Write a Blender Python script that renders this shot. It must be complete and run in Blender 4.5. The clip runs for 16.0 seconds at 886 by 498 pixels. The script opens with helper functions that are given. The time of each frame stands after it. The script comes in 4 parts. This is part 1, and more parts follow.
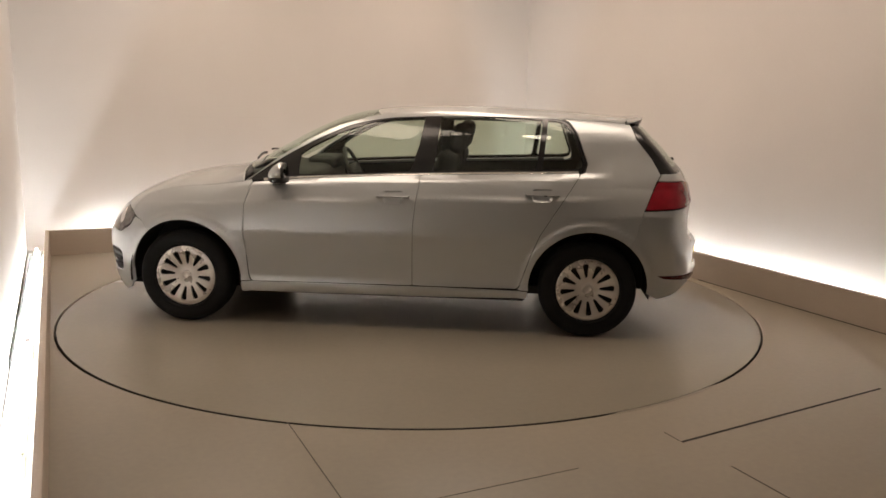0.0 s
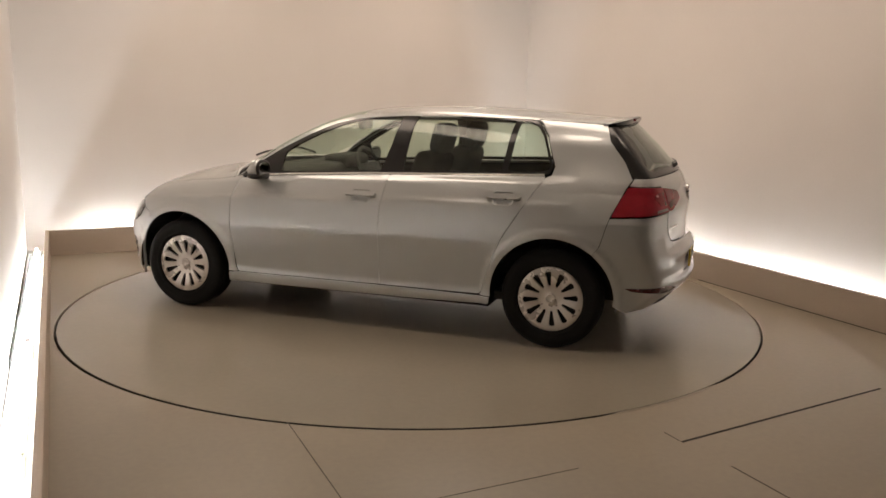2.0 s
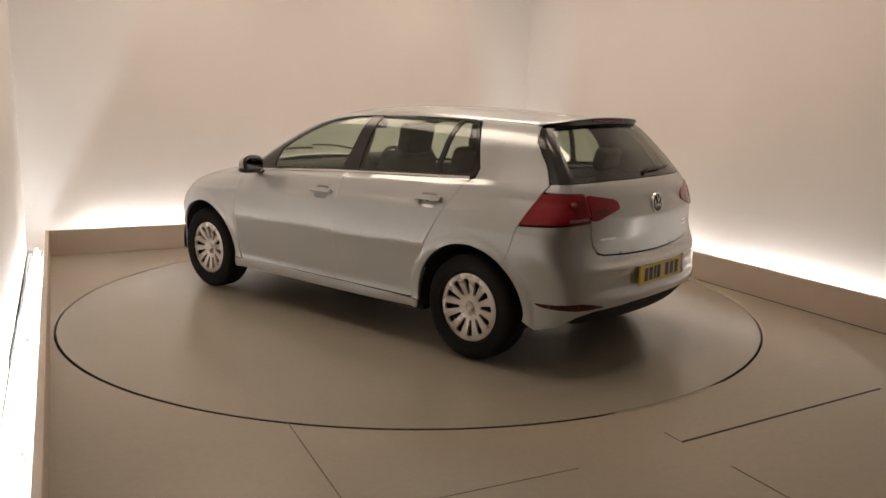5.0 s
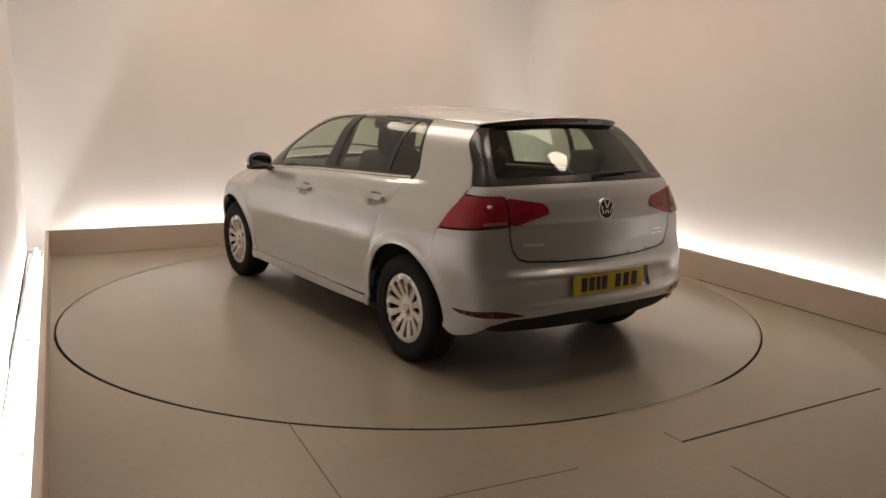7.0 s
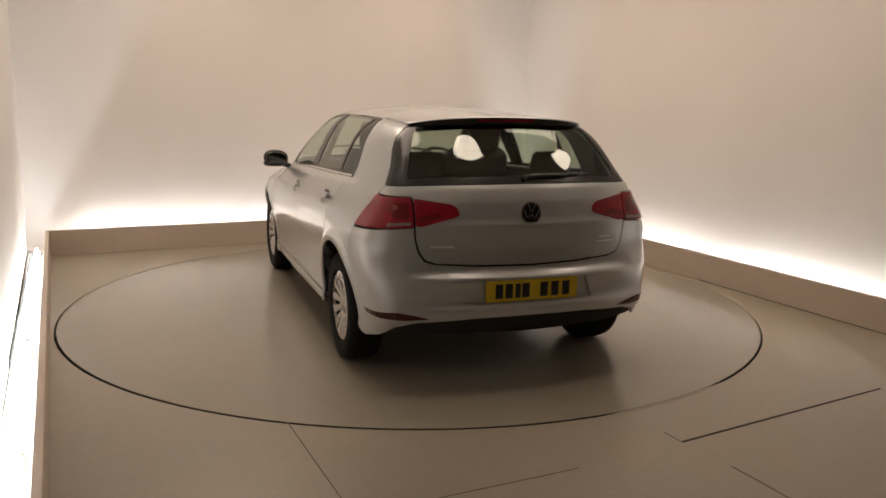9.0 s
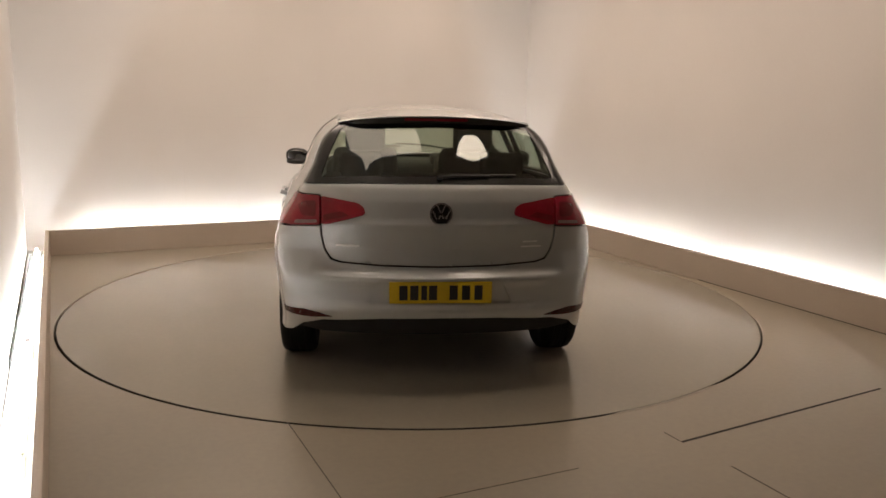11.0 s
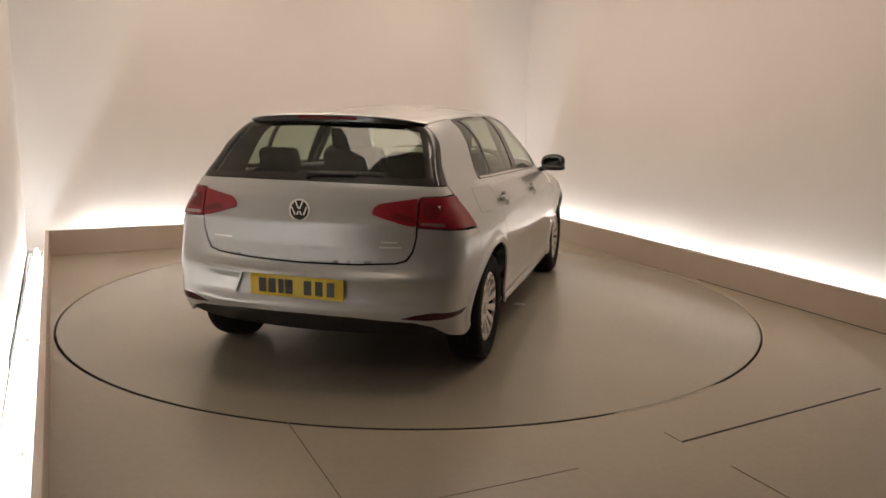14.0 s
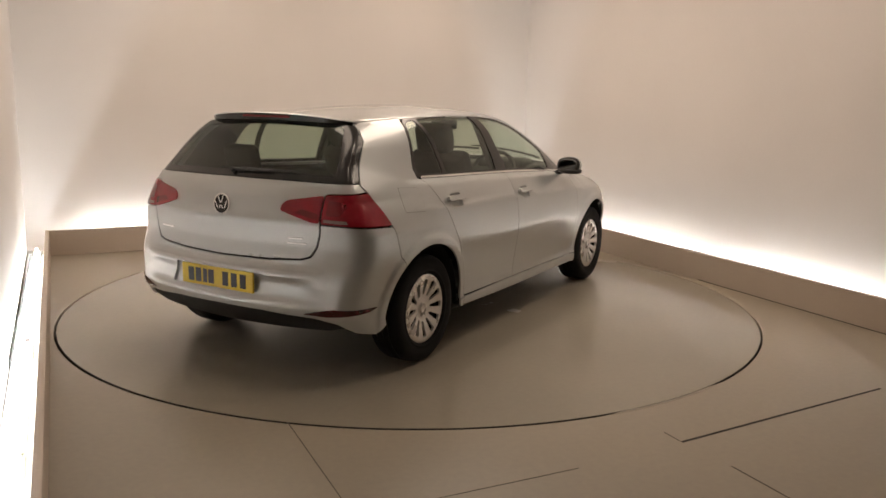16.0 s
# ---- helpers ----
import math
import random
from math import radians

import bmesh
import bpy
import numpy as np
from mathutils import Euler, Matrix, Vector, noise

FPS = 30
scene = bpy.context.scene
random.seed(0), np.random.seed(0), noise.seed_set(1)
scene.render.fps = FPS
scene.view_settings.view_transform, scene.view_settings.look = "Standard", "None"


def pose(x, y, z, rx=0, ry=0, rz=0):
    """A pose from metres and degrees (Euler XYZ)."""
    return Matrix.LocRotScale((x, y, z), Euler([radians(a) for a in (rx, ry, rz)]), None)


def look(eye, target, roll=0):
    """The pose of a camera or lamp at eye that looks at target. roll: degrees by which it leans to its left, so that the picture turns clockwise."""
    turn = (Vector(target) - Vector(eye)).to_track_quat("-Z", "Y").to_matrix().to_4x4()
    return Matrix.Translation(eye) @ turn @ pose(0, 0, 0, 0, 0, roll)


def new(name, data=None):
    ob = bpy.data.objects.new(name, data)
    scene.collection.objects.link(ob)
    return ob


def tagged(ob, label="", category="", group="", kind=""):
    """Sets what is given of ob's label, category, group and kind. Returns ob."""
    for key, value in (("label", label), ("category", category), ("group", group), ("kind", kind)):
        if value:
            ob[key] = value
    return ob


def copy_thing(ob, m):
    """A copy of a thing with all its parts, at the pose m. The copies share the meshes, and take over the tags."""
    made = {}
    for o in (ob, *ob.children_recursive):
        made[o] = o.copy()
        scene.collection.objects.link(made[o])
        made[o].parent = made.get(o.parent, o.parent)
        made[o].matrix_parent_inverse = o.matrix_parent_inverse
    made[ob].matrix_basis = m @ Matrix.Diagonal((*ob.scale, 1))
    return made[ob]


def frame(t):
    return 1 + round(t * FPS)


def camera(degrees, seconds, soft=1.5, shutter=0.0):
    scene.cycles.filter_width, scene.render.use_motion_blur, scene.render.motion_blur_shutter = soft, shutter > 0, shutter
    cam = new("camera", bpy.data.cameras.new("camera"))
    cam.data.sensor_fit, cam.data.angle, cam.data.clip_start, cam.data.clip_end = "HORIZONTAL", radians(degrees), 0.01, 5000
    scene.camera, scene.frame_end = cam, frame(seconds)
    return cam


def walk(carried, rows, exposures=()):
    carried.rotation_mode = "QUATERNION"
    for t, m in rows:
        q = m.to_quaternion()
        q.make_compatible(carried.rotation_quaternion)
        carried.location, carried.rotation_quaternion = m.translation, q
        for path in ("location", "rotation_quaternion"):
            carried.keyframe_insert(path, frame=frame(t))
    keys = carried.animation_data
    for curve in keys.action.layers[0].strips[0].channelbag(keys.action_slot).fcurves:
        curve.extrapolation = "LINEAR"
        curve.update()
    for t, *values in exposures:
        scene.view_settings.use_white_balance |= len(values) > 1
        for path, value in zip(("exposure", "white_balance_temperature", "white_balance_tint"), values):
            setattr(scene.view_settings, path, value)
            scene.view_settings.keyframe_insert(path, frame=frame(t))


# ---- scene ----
EYE = (0.0, 0.0, 1.495)
TILT = 10.55
cam = camera(57.53, 16.0, soft=1.6)
CAM_POSE = look(EYE, (0.0, math.cos(radians(TILT)), 1.495 - math.sin(radians(TILT))), 1.04)
walk(cam, [(0.0, CAM_POSE), (16.0, CAM_POSE)], exposures=[(0.0, 0.0), (16.0, 0.0)])

# Heading of the car on the turntable, degrees against time.
HEADING = [(0.0, 175.07), (2.0, 160.74), (4.0, 146.29), (6.5, 128.27), (9.0, 110.15),
           (11.5, 92.43), (14.0, 74.28), (16.0, 59.7)]
TABLE_CENTRE = (-0.212, 5.955)
TABLE_RADIUS = 2.456
CAR_SHIFT = (0.106, 0.002)

# The studio's own axes: corner of the kerb, b runs along the back wall, a towards the camera.
CORNER = Vector((-3.60, 7.33, 0.0))
ROOM_TURN = 25.6
ROOM = Matrix.Translation(CORNER) @ pose(0, 0, 0, 0, 0, ROOM_TURN)   # local x = along back wall, local -y = towards the camera
KERB_W, KERB_H = 5.0, 0.235
KERB_0 = -0.03
D_LEFT, D_BACK, D_RIGHT = 0.23, 0.20, 0.15
ROOM_LONG, ROOM_HIGH = 10.2, 3.3

# ---- world and lights ----
world = bpy.data.worlds.new("world")
scene.world = world
world.use_nodes = True
world.node_tree.nodes["Background"].inputs[0].default_value = (0.9, 0.8, 0.7, 1)
world.node_tree.nodes["Background"].inputs[1].default_value = 0.02

TUBE_POWER = 68.0
PANEL_POWER, ROUND_POWER = 46.0, 6.0
PANELS = [(1.4, 2.35, 0.9, 4.0), (3.6, 2.35, 0.9, 4.0)]


def ceiling_lamp(b, a, watts, size_b, size_a=0.0, colour=(1.0, 0.80, 0.645)):
    """A lamp under the ceiling: round, or a broad panel when it has two sizes."""
    data = bpy.data.lights.new("ceiling_light", "AREA")
    data.shape, data.size = "DISK", size_b
    if size_a:
        data.shape, data.size_y = "RECTANGLE", size_a
    data.energy, data.color = watts, colour
    ob = new("ceiling_light", data)
    ob.matrix_world = ROOM @ pose(b, -a, ROOM_HIGH - 0.09)
    return ob


LAMPS = [(2.48, 4.62), (4.10, 4.62)]
for lb, la in LAMPS:
    ceiling_lamp(lb, la, ROUND_POWER, 0.44)
for panel in PANELS:
    ceiling_lamp(panel[0], panel[1], PANEL_POWER, panel[2], panel[3])


# ---- materials ----
def node_mat(name):
    m = bpy.data.materials.new(name)
    m.use_nodes = True
    t = m.node_tree
    return m, t, t.nodes["Principled BSDF"]


def surface(name, colour, rough=0.5, metal=0.0, vary=0.08, scale=3.0, grain=60.0, bump=0.05, dist=0.002, coat=0.0, rvary=0.1, spec=0.5, tint=None):
    """A surface whose colour and gloss vary at two scales, with a fine relief."""
    m, t, b = node_mat(name)
    tc = t.nodes.new("ShaderNodeTexCoord")
    big, fine = t.nodes.new("ShaderNodeTexNoise"), t.nodes.new("ShaderNodeTexNoise")
    big.inputs["Scale"].default_value, big.inputs["Detail"].default_value = scale, 5
    fine.inputs["Scale"].default_value, fine.inputs["Detail"].default_value = grain, 3
    for n in (big, fine):
        t.links.new(tc.outputs["Object"], n.inputs["Vector"])
    mixf = t.nodes.new("ShaderNodeMath")
    mixf.operation = "MULTIPLY_ADD"
    t.links.new(fine.outputs["Fac"], mixf.inputs[0])
    mixf.inputs[1].default_value = 0.35
    t.links.new(big.outputs["Fac"], mixf.inputs[2])
    ramp = t.nodes.new("ShaderNodeValToRGB")
    ramp.color_ramp.elements[0].position, ramp.color_ramp.elements[1].position = 0.42, 0.95
    lo = [max(0, c * (1 - vary)) for c in colour]
    hi = [min(1, c * (1 + vary)) for c in (tint or colour)]
    ramp.color_ramp.elements[0].color, ramp.color_ramp.elements[1].color = (*lo, 1), (*hi, 1)
    t.links.new(mixf.outputs[0], ramp.inputs[0])
    t.links.new(ramp.outputs[0], b.inputs["Base Color"])
    rr = t.nodes.new("ShaderNodeMapRange")
    rr.inputs["From Min"].default_value, rr.inputs["From Max"].default_value = 0.3, 0.7
    rr.inputs["To Min"].default_value, rr.inputs["To Max"].default_value = max(0.02, rough - rvary), min(1, rough + rvary)
    t.links.new(big.outputs["Fac"], rr.inputs[0])
    t.links.new(rr.outputs[0], b.inputs["Roughness"])
    b.inputs["Metallic"].default_value = metal
    b.inputs["Coat Weight"].default_value = coat
    b.inputs["Coat Roughness"].default_value = 0.03
    b.inputs["Specular IOR Level"].default_value = spec
    if bump > 0:
        bp = t.nodes.new("ShaderNodeBump")
        bp.inputs["Strength"].default_value, bp.inputs["Distance"].default_value = bump, dist
        t.links.new(fine.outputs["Fac"], bp.inputs["Height"])
        t.links.new(bp.outputs[0], b.inputs["Normal"])
    return m


def glow(name, colour, strength):
    m, t, b = node_mat(name)
    b.inputs["Base Color"].default_value = (0.8, 0.8, 0.8, 1)
    b.inputs["Emission Color"].default_value = (*colour, 1)
    b.inputs["Emission Strength"].default_value = strength
    return m


def tinted_glass(name, colour, rough=0.0):
    """Thin pane: lets light through with a tint and mirrors by its angle."""
    m, t, b = node_mat(name)
    t.nodes.remove(b)
    clear, shine, mix = t.nodes.new("ShaderNodeBsdfTransparent"), t.nodes.new("ShaderNodeBsdfGlossy"), t.nodes.new("ShaderNodeMixShader")
    clear.inputs[0].default_value = (*colour, 1)
    shine.inputs["Roughness"].default_value = rough
    shine.inputs[0].default_value = (0.95, 1.0, 0.97, 1)
    lw, pw, ma = t.nodes.new("ShaderNodeLayerWeight"), t.nodes.new("ShaderNodeMath"), t.nodes.new("ShaderNodeMath")
    lw.inputs[0].default_value = 0.5
    pw.operation, ma.operation = "POWER", "MULTIPLY_ADD"
    t.links.new(lw.outputs["Facing"], pw.inputs[0])
    pw.inputs[1].default_value = 5.0
    t.links.new(pw.outputs[0], ma.inputs[0])
    ma.inputs[1].default_value, ma.inputs[2].default_value = 0.92, 0.06
    t.links.new(ma.outputs[0], mix.inputs[0])
    t.links.new(clear.outputs[0], mix.inputs[1])
    t.links.new(shine.outputs[0], mix.inputs[2])
    t.links.new(mix.outputs[0], t.nodes["Material Output"].inputs[0])
    return m


M_WALL = surface("painted_wall", (0.70, 0.662, 0.63), 0.75, vary=0.04, scale=0.8, grain=90, bump=0.05)
M_KERB = surface("kerb_board", (0.46, 0.39, 0.32), 0.55, vary=0.06, scale=2, grain=50, bump=0.04)
M_FLOOR = surface("screed_floor", (0.304, 0.271, 0.220), 0.34, vary=0.13, scale=0.55, grain=30, bump=0.01, rvary=0.05, tint=(0.316, 0.271, 0.204))
M_TABLE = surface("turntable_floor", (0.304, 0.272, 0.218), 0.24, vary=0.07, scale=0.6, grain=30, bump=0.01, rvary=0.04)
M_JOINT = surface("floor_joint", (0.085, 0.075, 0.06), 0.7, vary=0.3, scale=4, bump=0)
M_GAP = surface("dark_gap", (0.02, 0.018, 0.015), 0.8, bump=0)
M_CEIL = surface("ceiling_paint", (0.74, 0.66, 0.56), 0.8, vary=0.04, bump=0.03)
M_WALLJOINT = surface("wall_joint", (0.68, 0.645, 0.61), 0.8, vary=0.05, bump=0)
# dark colour that stands for the unlit end of the studio
M_UNLITEND = surface("unlit_end", (0.10, 0.09, 0.08), 0.8, vary=0.1, scale=1, bump=0.05)
M_TROUGH = surface("white_trough", (0.85, 0.86, 0.83), 0.5, vary=0.03, bump=0.02)
M_TUBE = glow("tube_glow", (0.93, 0.97, 1.0), TUBE_POWER)
M_LAMP = surface("lamp_housing", (0.6, 0.58, 0.55), 0.5, bump=0)
M_PAINT = surface("silver_paint", (0.478, 0.502, 0.511), 0.34, metal=0.50, vary=0.02, scale=2, grain=900, bump=0.0, coat=1.0, rvary=0.03)
M_BLACK = surface("black_plastic", (0.018, 0.018, 0.018), 0.45, vary=0.15, scale=6, grain=200, bump=0.08, dist=0.0006)
M_GLOSS = surface("gloss_black", (0.012, 0.012, 0.013), 0.2, vary=0.1, bump=0, rvary=0.03)
M_UNDER = surface("underbody", (0.012, 0.012, 0.012), 0.8, vary=0.2, bump=0.1)
M_TYRE = surface("tyre_rubber", (0.010, 0.010, 0.010), 0.8, vary=0.2, scale=8, grain=120, bump=0.12, dist=0.001, spec=0.2)
M_COVER = surface("wheel_silver", (0.62, 0.60, 0.57), 0.32, metal=0.5, vary=0.04, scale=8, grain=300, bump=0.0, coat=0.3)
M_CHROME = surface("chrome", (0.85, 0.85, 0.85), 0.10, metal=1.0, vary=0.02, bump=0, rvary=0.03)
# bright metal that stands for the highlight along the belt line
M_BELT = surface("highlight_metal", (0.86, 0.86, 0.85), 0.22, metal=0.85, vary=0.02, bump=0, rvary=0.03)
M_SCRIPT = surface("script_metal", (0.80, 0.80, 0.79), 0.35, metal=1.0, vary=0.05, bump=0)
M_RED = surface("red_lens", (0.25, 0.006, 0.017), 0.16, vary=0.12, scale=20, grain=140, bump=0.0, dist=0.001, coat=0.15, rvary=0.03)
M_REDDARK = surface("dark_red_lens", (0.15, 0.004, 0.010), 0.16, vary=0.15, scale=24, grain=160, bump=0.0, dist=0.001, coat=0.15, rvary=0.03)
M_REFLECTOR = surface("reflector_lens", (0.055, 0.004, 0.006), 0.2, vary=0.2, scale=30, bump=0.03)
M_CLEAR = surface("clear_lens", (0.26, 0.17, 0.17), 0.12, vary=0.2, scale=30, bump=0.05, coat=0.8, rvary=0.03)
M_HEAD = surface("headlamp_lens", (0.13, 0.125, 0.12), 0.10, vary=0.35, scale=25, grain=90, bump=0.06, coat=1.0, rvary=0.03)
M_YELLOW = surface("plate_yellow", (0.62, 0.44, 0.014), 0.4, vary=0.05, scale=12, bump=0.02)
M_INK = surface("plate_ink", (0.015, 0.014, 0.012), 0.5, bump=0)
M_SEAT = surface("seat_cloth", (0.022, 0.022, 0.023), 0.9, vary=0.2, scale=9, grain=350, bump=0.2, dist=0.002)
M_TRIM = surface("cabin_trim", (0.030, 0.029, 0.028), 0.6, vary=0.15, scale=6, grain=260, bump=0.1, dist=0.001)
M_LINING = surface("headlining", (0.17, 0.16, 0.14), 0.9, vary=0.06, bump=0.05)
M_GLASS = tinted_glass("window_glass", (0.74, 0.81, 0.73))
M_TINT = tinted_glass("rear_glass", (0.48, 0.53, 0.45))
M_MIRROR = surface("mirror_face", (0.16, 0.165, 0.17), 0.05, metal=1.0, vary=0.01, bump=0, rvary=0.01)


# ---- mesh helpers ----
def mesh_of(name, verts, faces, mat, smooth=False):
    me = bpy.data.meshes.new(name)
    me.from_pydata([tuple(v) for v in verts], [], faces)
    me.materials.append(mat)
    if smooth:
        me.polygons.foreach_set("use_smooth", [True] * len(me.polygons))
    me.update()
    return me


def part(name, bm, material, parent, label="", smooth=False):
    """Links a bmesh or a finished mesh as one part under its thing."""
    if isinstance(bm, bpy.types.Mesh):
        me = bm
    else:
        me = bpy.data.meshes.new(name)
        bmesh.ops.recalc_face_normals(bm, faces=bm.faces)
        bm.to_mesh(me)
        bm.free()
        me.materials.append(material)
        if smooth:
            me.polygons.foreach_set("use_smooth", [True] * len(me.polygons))
            me.set_sharp_from_angle(angle=radians(40))
    ob = new(name, me)
    if parent is not None:
        ob.parent = parent
    if label:
        tagged(ob, label)
    return ob


def box_bm(x0, x1, y0, y1, z0, z1, bevel=0.0, segs=2, bm=None):
    b = bm or bmesh.new()
    made = bmesh.ops.create_cube(b, size=1.0, matrix=Matrix.Translation(((x0 + x1) / 2, (y0 + y1) / 2, (z0 + z1) / 2)) @ Matrix.Diagonal((x1 - x0, y1 - y0, z1 - z0, 1)))
    if bevel > 0:
        edges = list({e for v in made["verts"] for e in v.link_edges})
        bmesh.ops.bevel(b, geom=edges, offset=bevel, segments=segs, affect="EDGES", profile=0.5)
    return b


def shape_at(ob, m):
    ob.matrix_world = m
    return ob


def room_box(name, x0, x1, y0, y1, z0, z1, mat, label, bevel=0.0, kind="structure", category=""):
    """A box in the studio's axes; y0, y1 count towards the camera."""
    ob = part(name, box_bm(x0, x1, -y1, -y0, z0, z1, bevel), mat, None)
    shape_at(ob, ROOM)
    return tagged(ob, label, category, kind=kind)


# ---- the studio ----
W_T = 0.15
room_box("wall_back", -D_LEFT - W_T, KERB_W + D_RIGHT + W_T, -D_BACK - W_T, -D_BACK, 0, ROOM_HIGH, M_WALL, "plain warm white painted studio back wall", category="wall")
room_box("wall_left", -D_LEFT - W_T, -D_LEFT, -D_BACK, ROOM_LONG, 0.012, ROOM_HIGH, M_WALL, "plain warm white painted studio side wall", category="wall")
room_box("wall_right", KERB_W + D_RIGHT, KERB_W + D_RIGHT + W_T, -D_BACK, ROOM_LONG, 0, ROOM_HIGH, M_WALL, "plain warm white painted studio side wall", category="wall")
# added, out of view: closes the unlit end and keeps reflections of it dark
room_box("end_screen", -D_LEFT - W_T, KERB_W + D_RIGHT + W_T, ROOM_LONG, ROOM_LONG + W_T, 0, ROOM_HIGH, M_UNLITEND, "unseen dark screen added to close the unlit end behind the camera", category="wall")
room_box("ceiling", -D_LEFT - W_T, KERB_W + D_RIGHT + W_T, -D_BACK - W_T, ROOM_LONG + W_T, ROOM_HIGH, ROOM_HIGH + 0.1, M_CEIL, "plain painted studio ceiling", category="ceiling")


def local_floor():
    """Floor slab with a round pit for the turntable, in the studio's axes."""
    inv = ROOM.inverted()
    c = inv @ Vector((*TABLE_CENTRE, 0)) + Vector((-0.003, -0.003, 0))
    n = 160
    x0, x1, y0, y1 = -D_LEFT - W_T, KERB_W + D_RIGHT + W_T, -ROOM_LONG - W_T, D_BACK + W_T
    r0 = TABLE_RADIUS + 0.013
    verts, faces = [], []
    for k in range(n):
        an = 2 * math.pi * k / n
        dx, dy = math.cos(an), math.sin(an)
        s = min((x1 - c.x) / dx if dx > 1e-9 else (x0 - c.x) / dx if dx < -1e-9 else 1e9,
                (y1 - c.y) / dy if dy > 1e-9 else (y0 - c.y) / dy if dy < -1e-9 else 1e9)
        verts += [(c.x + r0 * dx, c.y + r0 * dy, -0.05), (c.x + r0 * dx, c.y + r0 * dy, -0.004), (c.x + (r0 + 0.004) * dx, c.y + (r0 + 0.004) * dy, 0), (c.x + s * dx, c.y + s * dy, 0)]
    for k in range(n):
        a, b = 4 * k, 4 * ((k + 1) % n)
        for j in range(3):
            faces.append((a + j, a + j + 1, b + j + 1, b + j))
    return verts, faces, c, n, (x0, x1, y0, y1)


fv, ff, table_c, fn, fr = local_floor()
base = len(fv)
for i, (cx, cy) in enumerate(((fr[0], fr[2]), (fr[1], fr[2]), (fr[1], fr[3]), (fr[0], fr[3]))):
    fv.append((cx, cy, 0))
    ca = math.atan2(cy - table_c.y, cx - table_c.x) % (2 * math.pi)
    k = int(ca / (2 * math.pi) * fn) % fn
    ff.append((4 * k + 3, base + i, 4 * ((k + 1) % fn) + 3))
floor = part("floor", mesh_of("floor", fv, ff, M_FLOOR), None, None)
tagged(shape_at(floor, ROOM), "smooth beige sealed studio floor with a round turntable pit", "floor", kind="structure")
room_box("ground", -1.5, 7, -1.5, ROOM_LONG + 1.5, -0.12, -0.05, M_GAP, "dark pit under the studio floor", category="ground")

# kerbs that hide the light troughs
K_T = 0.035
room_box("kerb_back", KERB_0, KERB_W, -K_T, 0, 0, KERB_H, M_KERB, "low beige board kerb before the back wall", 0.004, category="kerb")
room_box("kerb_left", KERB_0 - K_T, KERB_0, -K_T, ROOM_LONG, 0, KERB_H, M_KERB, "low beige board kerb along the side wall", 0.004, category="kerb")
room_box("kerb_right", KERB_W, KERB_W + K_T, -K_T, ROOM_LONG, 0, KERB_H, M_KERB, "low beige board kerb along the side wall", 0.004, category="kerb")
# thin dark strip along the foot of the right kerb
room_box("kerb_foot_strip", KERB_W - 0.005, KERB_W - 0.0005, 3.0, ROOM_LONG, 0.0005, 0.006, M_JOINT, "thin dark strip along the foot of the kerb", category="joint")
# bright trough floors
room_box("trough_left", -D_LEFT + 0.012, KERB_0 - K_T, 0.0, ROOM_LONG, 0.001, 0.02, M_TROUGH, "white light trough floor behind the kerb", category="trough")
room_box("trough_back", -D_LEFT + 0.012, KERB_W + D_RIGHT, -D_BACK, -K_T, 0.001, 0.02, M_TROUGH, "white light trough floor behind the kerb", category="trough")
room_box("trough_right", KERB_W + K_T, KERB_W + D_RIGHT, -K_T, ROOM_LONG, 0.001, 0.02, M_TROUGH, "white light trough floor behind the kerb", category="trough")


def tube_master():
    """Batten with one fluorescent tube, 1.5 m, along local x."""
    root = new("fluorescent_light")
    part("batten", box_bm(-0.76, 0.76, -0.025, 0.025, 0, 0.03, 0.005), M_TROUGH, root, "white batten")
    bm = bmesh.new()
    bmesh.ops.create_cone(bm, cap_ends=True, segments=12, radius1=0.013, radius2=0.013, depth=1.44, matrix=pose(0, 0, 0.058, 0, 90, 0))
    part("tube", bm, M_TUBE, root, "glowing white tube", smooth=True)
    for s in (-1, 1):
        part("end_cap", box_bm(s * 0.735 - 0.012, s * 0.735 + 0.012, -0.014, 0.014, 0.03, 0.075, 0.003), M_TROUGH, root)
    tagged(root, "white fluorescent batten light glowing in the trough", "light", "lights in the trough")
    return root


tube = tube_master()
spots = []
for k in range(4):
    spots.append((-D_LEFT / 2 - 0.025, 0.80 + 1.56 * k, 90))
for k in range(3):
    spots.append((0.92 + 1.58 * k, -D_BACK / 2 - 0.01, 0))
for k in range(4):
    spots.append((KERB_W + D_RIGHT / 2 + 0.012, 0.80 + 1.56 * k, 90))
for i, (sb, sa, turn) in enumerate(spots):
    m = ROOM @ pose(sb, -sa, 0.02, 0, 0, turn)
    if i == 0:
        tube.matrix_basis = m
    else:
        copy_thing(tube, m)

# ceiling light housings round the lamps
for lb, la in LAMPS:
    hb = bmesh.new()
    rings = [[hb.verts.new((rr * math.cos(math.pi * i / 16), rr * math.sin(math.pi * i / 16), zz)) for i in range(32)] for rr, zz in ((0.225, 0.0), (0.225, -0.095), (0.245, -0.095), (0.245, 0.0))]
    for j in range(3):
        for i in range(32):
            hb.faces.new((rings[j][i], rings[j][(i + 1) % 32], rings[j + 1][(i + 1) % 32], rings[j + 1][i]))
    ob = part("ceiling_light_housing", hb, M_LAMP, None)
    tagged(shape_at(ob, ROOM @ pose(lb, -la, ROOM_HIGH)), "white round ceiling light housing", "light", "ceiling lights")


